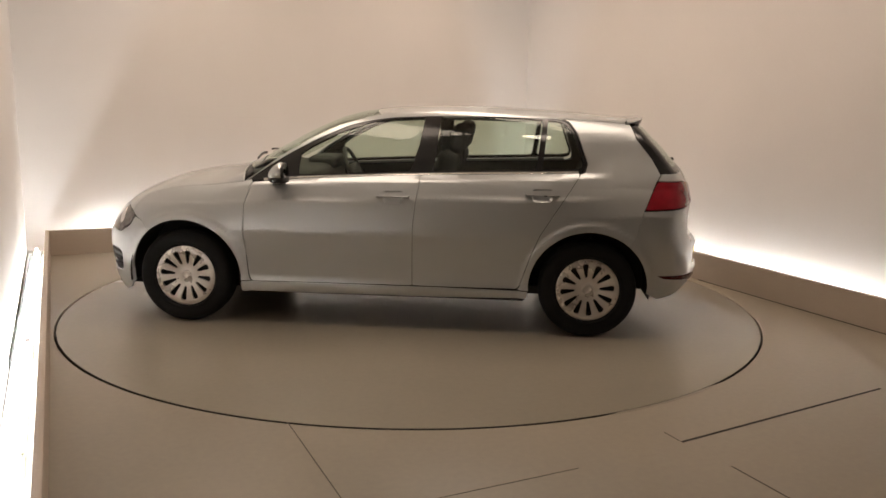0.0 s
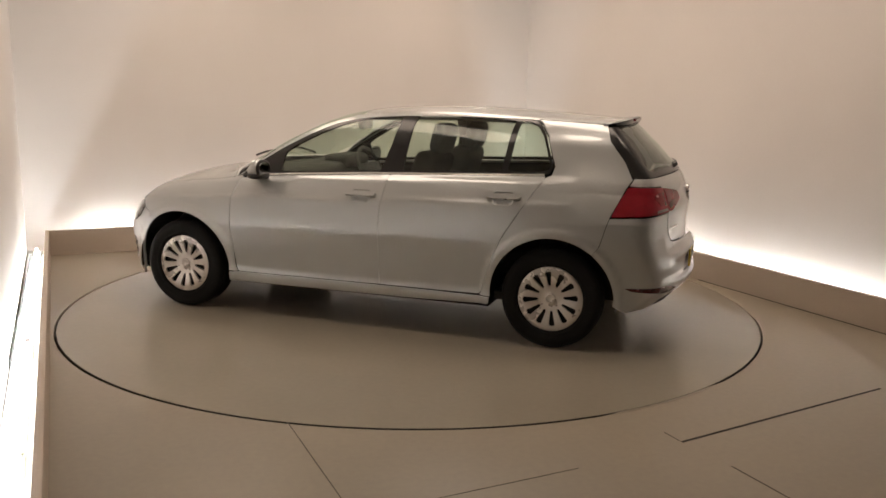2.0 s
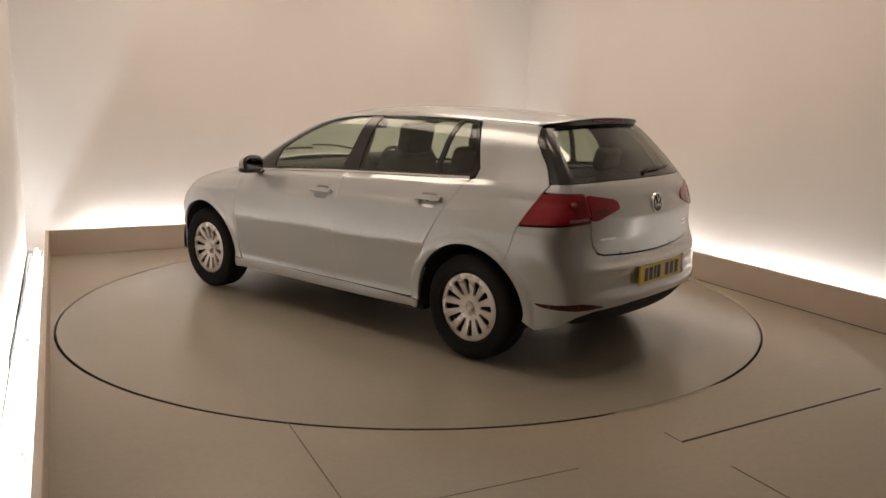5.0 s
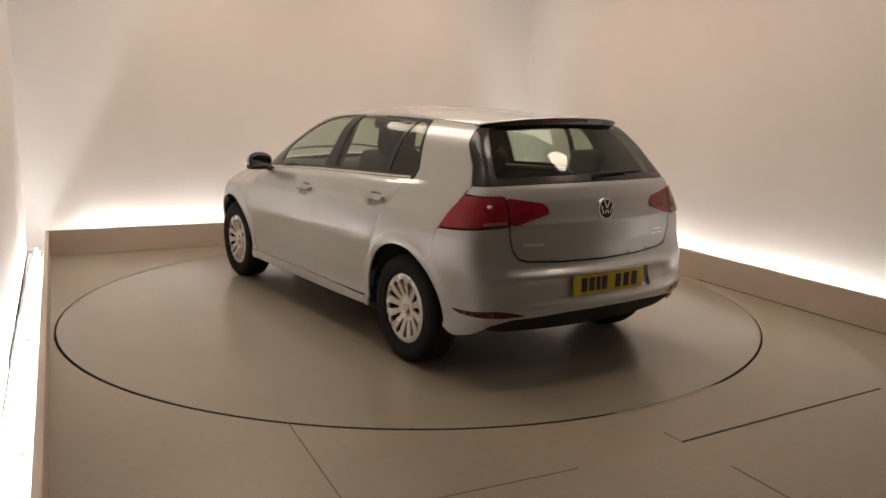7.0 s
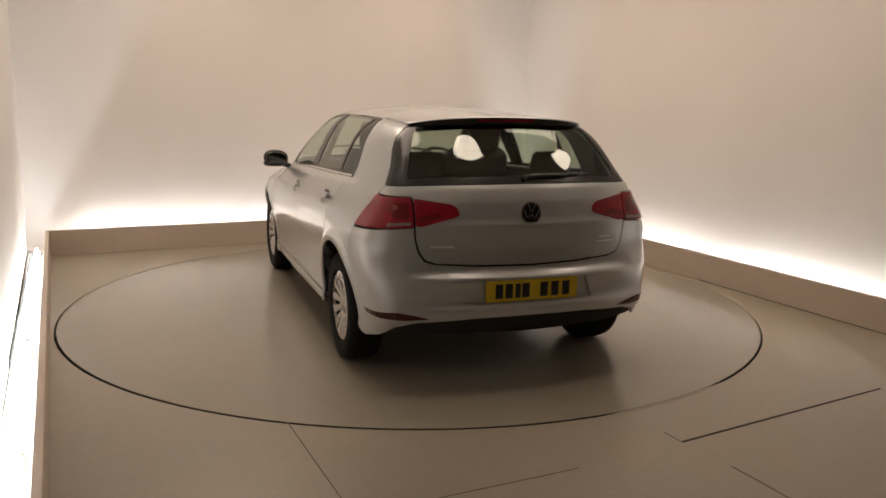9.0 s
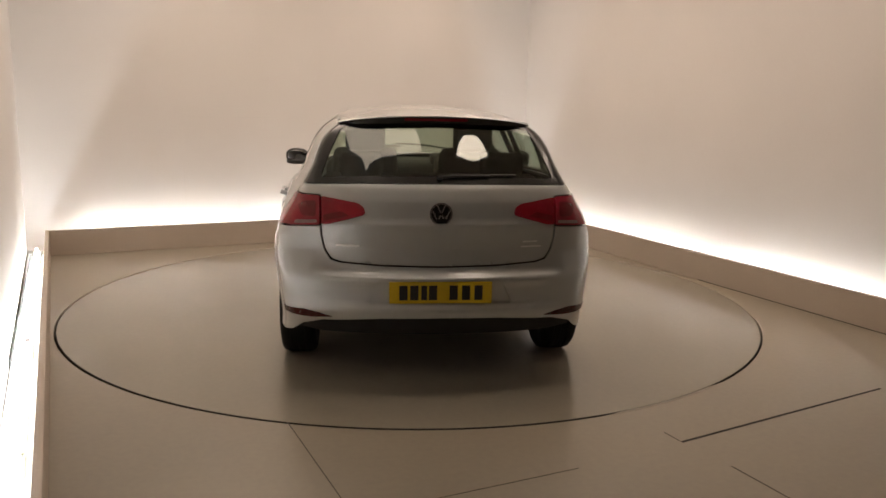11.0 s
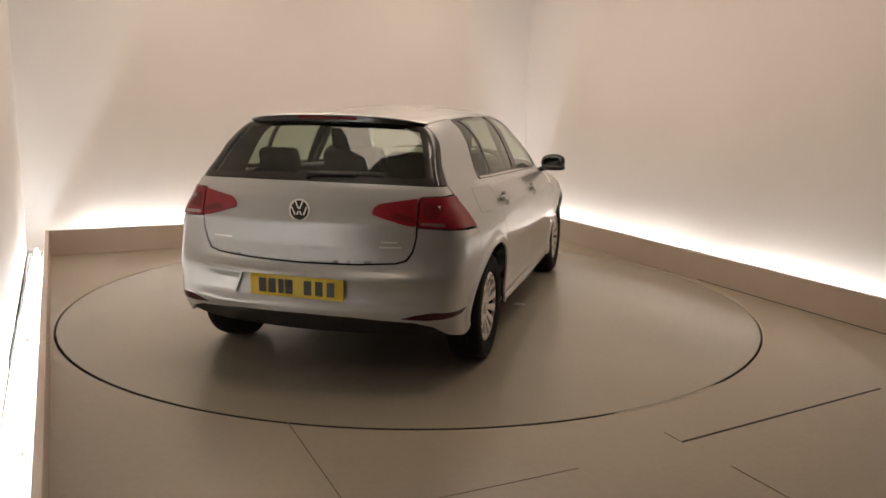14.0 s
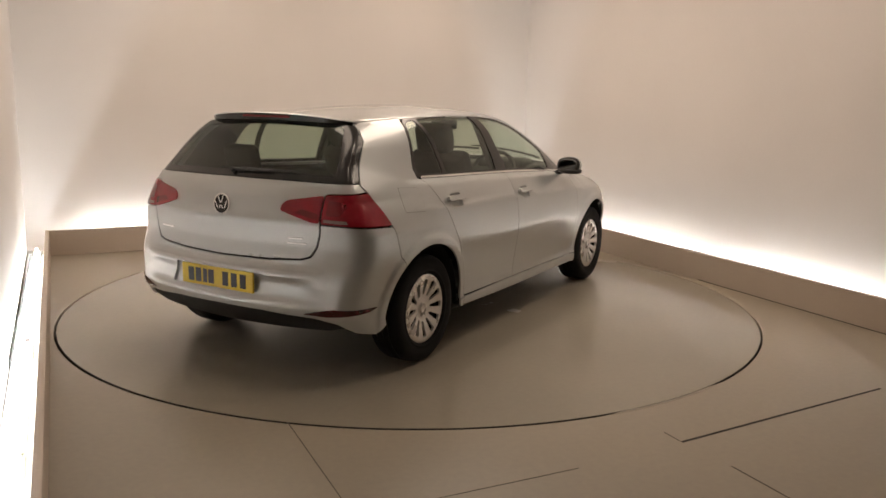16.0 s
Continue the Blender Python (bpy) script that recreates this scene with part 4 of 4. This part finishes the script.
# ---- spoiler ----
def spoiler_mesh(low):
    ny = 40
    verts, faces = [], []
    for i in range(ny + 1):
        y = -0.53 + 1.06 * i / ny
        u = abs(y) / 0.53
        xf = -1.598 + 0.055 * u ** 2
        xr = -1.692 + 0.030 * u ** 2 + 0.105 * u ** 7
        zf = float(TOP(xf) - CROWN(xf) * y * y)
        zr = zf + 0.010 - 0.014 * u ** 6
        drop = 0.006
        if not low:
            ring = [(xf, y, zf + 0.001), (xr * 0.5 + xf * 0.5, y, (zf + zr) / 2 + 0.003), (xr + 0.006, y, zr), (xr + 0.001, y, zr - 0.003), (xr + 0.003, y, zr - drop), (xf, y, zf - 0.02)]
        else:
            ring = [(xf, y, zf - 0.015), (xr + 0.003, y, zr - drop), (xr + 0.012, y, zr - 0.040 + 0.026 * u ** 4), (xr + 0.04, y, zr - 0.050 + 0.028 * u ** 4), (xf - 0.05, y, zf - 0.055), (xf, y, zf - 0.055)]
        verts += ring
    m = 6
    for i in range(ny):
        for j in range(m):
            a, b = i * m + j, i * m + (j + 1) % m
            faces.append((a, b, b + m, a + m))
    faces += [tuple(range(m)), tuple(ny * m + j for j in reversed(range(m)))]
    bm = bmesh.new()
    bv = [bm.verts.new(v) for v in verts]
    for f in faces:
        bm.faces.new([bv[i] for i in f])
    return bm


spoiler = part("roof_spoiler", spoiler_mesh(False), M_PAINT, car, "silver roof spoiler over the rear window", smooth=True)
part("spoiler_lip", spoiler_mesh(True), M_GLOSS, spoiler, "gloss black spoiler lip", smooth=True)
part("brake_light", box_bm(-1.6925, -1.678, -0.17, 0.17, 1.375, 1.388, 0.003), M_REDDARK, spoiler, "dark red high brake light")

# rear wiper
wp = bmesh.new()
bmesh.ops.create_cone(wp, cap_ends=True, segments=20, radius1=0.015, radius2=0.012, depth=0.03, matrix=pose(-1.945, 0.0, 1.098, 0, -60, 0))
wiper = part("rear_wiper", wp, M_BLACK, car, "black rear wiper", smooth=True)


def along_glass(name, y0, y1, z0, z1, lift, r0, r1, parent, mat=M_BLACK, n=12, view="r"):
    """A thin rod that follows a window."""
    verts, faces = [], []
    for i in range(n + 1):
        u = i / n
        q = on_skin((view, y0 + (y1 - y0) * u, z0 + (z1 - z0) * u))
        nr = normal(np.array([q]))[0]
        c = q + nr * lift
        rad = r0 + (r1 - r0) * u
        up = np.cross(nr, (0, 1, 0))
        for k in range(6):
            an = math.pi * k / 3
            verts.append(tuple(c + nr * rad * math.cos(an) + up * rad * math.sin(an)))
    for i in range(n):
        for k in range(6):
            a, b = i * 6 + k, i * 6 + (k + 1) % 6
            faces.append((a, b, b + 6, a + 6))
    faces += [tuple(range(6)), tuple(n * 6 + k for k in range(6))]
    return part(name, mesh_of(name, verts, faces, mat, True), None, parent)


along_glass("wiper_arm", 0.0, -0.26, 1.098, 1.100, 0.010, 0.007, 0.005, wiper)
along_glass("wiper_blade", -0.05, -0.40, 1.108, 1.104, 0.007, 0.004, 0.004, wiper)

# windscreen wipers, parked along the scuttle
for y0, y1, x1 in ((-0.50, 0.10, 0.93), (0.06, 0.52, 0.90)):
    along_glass("windscreen_wiper", 0.985, x1, y0, y1, 0.022, 0.010, 0.007, car, view="t")

# ---- door handles, mirrors, flap, badges, plate ----
for doors, (hx, hz), ln in ((front_doors, HANDLES[0], 0.108), (rear_doors, HANDLES[1], 0.108)):
    for i, door in enumerate(doors):
        part("handle_cup", panel_mesh("handle_cup", "side", outline("side", cup(hx, hz), 0.03), M_PAINT, (), 0.012, 0.0, 0.0, bool(i), 0.014), None, door, "shallow handle recess")
        hd = outline("side", s((hx - ln, hz - 0.012), (hx - 0.05, hz - 0.016), (hx + ln, hz - 0.010), (hx + ln, hz + 0.014), (hx - 0.05, hz + 0.020), (hx - ln, hz + 0.017)), 0.013)
        part("handle", panel_mesh("handle", "side", hd, M_PAINT, (), 0.02, 0.030, 0.018, bool(i)), None, door, "silver pull handle")
        for ex0, ex1 in ((hx - ln + 0.004, hx - ln + 0.034), (hx + ln - 0.030, hx + ln - 0.004)):
            st = outline("side", s((ex0, hz - 0.010), (ex1, hz - 0.010), (ex1, hz + 0.013), (ex0, hz + 0.013)), 0.006)
            part("handle_mount", panel_mesh("handle_mount", "side", st, M_PAINT, (), 0.02, 0.016, 0.016, bool(i)), None, door)


def egg(size, e1=0.7, e2=0.7, nu=24, nv=14):
    """A rounded box, squarer as the exponents fall."""
    def cp(a, e):
        return math.copysign(abs(math.cos(a)) ** e, math.cos(a))

    def sp(a, e):
        return math.copysign(abs(math.sin(a)) ** e, math.sin(a))
    bm = bmesh.new()
    rows = []
    for j in range(1, nv):
        v = -math.pi / 2 + math.pi * j / nv
        rows.append([bm.verts.new((size[0] * cp(v, e1) * cp(2 * math.pi * i / nu, e2), size[1] * cp(v, e1) * sp(2 * math.pi * i / nu, e2), size[2] * sp(v, e1))) for i in range(nu)])
    lo, hi = bm.verts.new((0, 0, -size[2])), bm.verts.new((0, 0, size[2]))
    for a, b in zip(rows, rows[1:]):
        for i in range(nu):
            bm.faces.new((a[i], a[(i + 1) % nu], b[(i + 1) % nu], b[i]))
    for i in range(nu):
        bm.faces.new((lo, rows[0][(i + 1) % nu], rows[0][i]))
        bm.faces.new((hi, rows[-1][i], rows[-1][(i + 1) % nu]))
    return bm


for sy in (1, -1):
    mb = egg((0.076, 0.096, 0.066), 0.95, 0.95)
    for v in mb.verts:
        if v.co.x < -0.028:
            v.co.x = -0.028 - (v.co.x + 0.028) * 0.15
        if v.co.x > 0:
            v.co.z = v.co.z * (1 - 3.5 * v.co.x) - 0.25 * v.co.x
        v.co.x -= 0.20 * (v.co.y * sy + 0.1) * 0.35
        v.co.z += 0.06 * v.co.y * sy
    mb.transform(Matrix.Translation((0.655, sy * 0.908, 1.016)))
    mirror_ob = part("door_mirror", mb, M_PAINT, car, "silver door mirror housing", smooth=True)
    mg = egg((0.006, 0.078, 0.048), 0.8, 0.9)
    for v in mg.verts:
        v.co.x -= 0.20 * (v.co.y * sy + 0.1) * 0.35
        v.co.z += 0.06 * v.co.y * sy
    mg.transform(Matrix.Translation((0.617, sy * 0.908, 1.016)))
    part("mirror_glass", mg, M_MIRROR, mirror_ob, "mirror glass", smooth=True)
    bz = egg((0.016, 0.094, 0.063), 0.8, 1.0)
    for v in bz.verts:
        v.co.x -= 0.20 * (v.co.y * sy + 0.1) * 0.35
        v.co.z += 0.06 * v.co.y * sy
    bz.transform(Matrix.Translation((0.628, sy * 0.908, 1.016)))
    part("mirror_bezel", bz, M_BLACK, mirror_ob, "black mirror bezel", smooth=True)
    ft = egg((0.050, 0.075, 0.022), 0.7, 0.7, 16, 8)
    ft.transform(Matrix.Translation((0.69, sy * 0.845, 0.968)) @ pose(0, 0, 0, 18 * sy, 0, 0))
    part("mirror_foot", ft, M_GLOSS, mirror_ob, "black mirror foot", smooth=True)
    lw = egg((0.058, 0.088, 0.024), 0.7, 0.75, 20, 10)
    lw.transform(Matrix.Translation((0.650, sy * 0.915, 0.974)))
    part("mirror_underside", lw, M_BLACK, mirror_ob, "black mirror underside", smooth=True)

FLAP = s((-1.335, 0.875), (-1.335, 1.005), (-1.50, 1.015), (-1.515, 0.885))
flap_uv = outline("side", FLAP, 0.02)
fl = part("fuel_flap", panel_mesh("fuel_flap", "side", inset(flap_uv, 0.0014), M_PAINT, (), 0.03, 0.0016, 0.0, True), None, car, "silver fuel filler flap")
part("flap_joint", panel_mesh("flap_joint", "side", flap_uv, M_JOINT, (), 0.03, 0.0007, 0.0, True), None, fl, "dark joint round the flap")


def disc(name, x, y, z, rad, depth, mat, parent, label="", seg=32, tip=8):
    bm = bmesh.new()
    bmesh.ops.create_cone(bm, cap_ends=True, segments=seg, radius1=rad, radius2=rad * 0.97, depth=depth, matrix=pose(x, y, z, 0, -90 + tip, 0))
    return part(name, bm, mat, parent, label, smooth=True)


bx = float(on_skin(("r", 0.0, 0.922))[0])
badge = disc("badge", bx - 0.004, 0, 0.922, 0.060, 0.012, M_CHROME, tailgate, "round chrome badge", tip=6)
disc("badge_field", bx - 0.0085, 0, 0.922, 0.051, 0.006, M_GLOSS, badge, "black badge field", tip=6)
bb = bmesh.new()
for y0, z0, tilt, ln2 in ((-0.011, 0.948, 24, 0.042), (0.011, 0.948, -24, 0.042), (-0.011, 0.900, -22, 0.036), (0.011, 0.900, 22, 0.036), (-0.030, 0.912, 24, 0.062), (0.030, 0.912, -24, 0.062)):
    bmesh.ops.create_cube(bb, size=1, matrix=pose(bx - 0.012, y0, z0, tilt, 0, 0) @ Matrix.Diagonal((0.004, 0.007, ln2, 1)))
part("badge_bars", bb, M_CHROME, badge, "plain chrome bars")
for name, y0, y1, z0, z1 in (("model_script", 0.53, 0.41, 0.750, 0.760), ("engine_script", -0.43, -0.51, 0.772, 0.779), ("engine_script", -0.42, -0.53, 0.746, 0.753)):
    uv = outline("tail", [("r", y0, z0), ("r", y1, z0), ("r", y1, z1), ("r", y0, z1)], 0.003)
    part(name, panel_mesh(name, "tail", uv, M_SCRIPT, (), 0.03, 0.003, 0.003), None, tailgate, "small chrome script as a plain bar")
# plate recess and plate
plate_x = -2.090
plate = part("number_plate", box_bm(plate_x - 0.004, plate_x + 0.010, -0.262, 0.262, 0.472, 0.584, 0.004), M_YELLOW, car, "yellow number plate with plain black bars")
for k, yy in enumerate((0.190, 0.135, 0.085, 0.040, -0.065, -0.128, -0.192)):
    wide = 0.030 if k == 2 else 0.042
    part("plate_bar", box_bm(plate_x - 0.0055, plate_x - 0.0035, yy - wide / 2, yy + wide / 2, 0.490, 0.566), M_INK, plate)

# ---- cabin ----
def soft_box(sx, sy, sz, m, bevel=0.05, segs=4, taper=0.0):
    bm = box_bm(-sx / 2, sx / 2, -sy / 2, sy / 2, -sz / 2, sz / 2, bevel, segs)
    for v in bm.verts:
        v.co.y *= 1 - taper * (v.co.z / sz + 0.5)
    bm.transform(m)
    return bm


for sy in (0.37, -0.37):
    seat = part("front_seat", soft_box(0.50, 0.50, 0.20, pose(0.08, sy, 0.46, 0, -6, 0)), M_SEAT, car, "dark cloth front seat", smooth=True)
    part("backrest", soft_box(0.15, 0.53, 0.70, pose(-0.30, sy, 0.81, 0, -18, 0), taper=0.18), M_SEAT, seat, smooth=True)
    part("headrest", soft_box(0.11, 0.27, 0.20, pose(-0.455, sy, 1.235, 0, -14, 0), 0.045), M_SEAT, seat, smooth=True)
    for d in (-0.06, 0.06):
        pb = bmesh.new()
        bmesh.ops.create_cone(pb, cap_ends=True, segments=8, radius1=0.007, radius2=0.007, depth=0.16, matrix=pose(-0.435, sy + d, 1.12, 0, -14, 0))
        part("headrest_post", pb, M_CHROME, seat, smooth=True)
rear = part("rear_seat", soft_box(0.48, 1.24, 0.18, pose(-0.98, 0, 0.48, 0, -6, 0)), M_SEAT, car, "dark cloth rear bench", smooth=True)
part("backrest", soft_box(0.16, 1.26, 0.62, pose(-1.33, 0, 0.77, 0, -20, 0), 0.06), M_SEAT, rear, smooth=True)
for yy in (-0.40, 0.40):
    part("headrest", soft_box(0.09, 0.25, 0.15, pose(-1.465, yy, 1.125, 0, -16, 0), 0.04), M_SEAT, rear, smooth=True)
part("parcel_shelf", soft_box(0.42, 1.16, 0.02, pose(-1.66, 0, 0.99), 0.008), M_TRIM, car, "dark parcel shelf", smooth=True)
part("cabin_floor", box_bm(-1.5, 0.95, -0.70, 0.70, 0.24, 0.30, 0.01), M_TRIM, car, "dark cabin floor")
dash = part("dashboard", soft_box(0.44, 1.36, 0.34, pose(0.77, 0, 0.83), 0.07), M_TRIM, car, "dark moulded dashboard", smooth=True)
part("instrument_hood", soft_box(0.22, 0.40, 0.10, pose(0.64, -0.37, 1.00), 0.04), M_TRIM, dash, smooth=True)
part("centre_console", soft_box(0.85, 0.22, 0.26, pose(0.25, 0, 0.47), 0.05), M_TRIM, car, smooth=True)
st = bmesh.new()
nu, nv = 36, 8
rv = [[st.verts.new(((0.185 + 0.015 * math.cos(2 * math.pi * j / nv)) * math.cos(2 * math.pi * i / nu), (0.185 + 0.015 * math.cos(2 * math.pi * j / nv)) * math.sin(2 * math.pi * i / nu), 0.015 * math.sin(2 * math.pi * j / nv))) for j in range(nv)] for i in range(nu)]
for i in range(nu):
    for j in range(nv):
        st.faces.new((rv[i][j], rv[(i + 1) % nu][j], rv[(i + 1) % nu][(j + 1) % nv], rv[i][(j + 1) % nv]))
box_bm(-0.06, 0.06, -0.175, 0.175, -0.025, 0.010, 0.01, bm=st)
box_bm(-0.175, 0.0, -0.02, 0.02, -0.02, 0.005, 0.005, bm=st)
st.transform(pose(0.42, -0.37, 0.93, 0, -66, 0))
part("steering_wheel", st, M_BLACK, car, "black steering wheel", smooth=True)
part("inner_mirror", soft_box(0.03, 0.22, 0.07, pose(0.30, 0, 1.30), 0.012, 2), M_GLOSS, car, "dark inside mirror", smooth=True)
for sy in (1, -1):
    part("pillar_trim", soft_box(0.07, 0.03, 0.36, pose(-0.27, sy * 0.650, 1.19, sy * 26, 2, 0), 0.01, 2), M_TRIM, car, smooth=True)


def motions():
    centre = Vector((*TABLE_CENTRE, 0.0))
    rows_car, rows_table = [], []
    for tt, deg in HEADING:
        m = Matrix.Translation(centre) @ pose(0, 0, 0, 0, 0, deg)
        rows_table.append((tt, m))
        rows_car.append((tt, m @ Matrix.Translation((CAR_SHIFT[0], CAR_SHIFT[1], 0.0))))
    walk(turntable, rows_table)
    walk(car, rows_car)


motions()
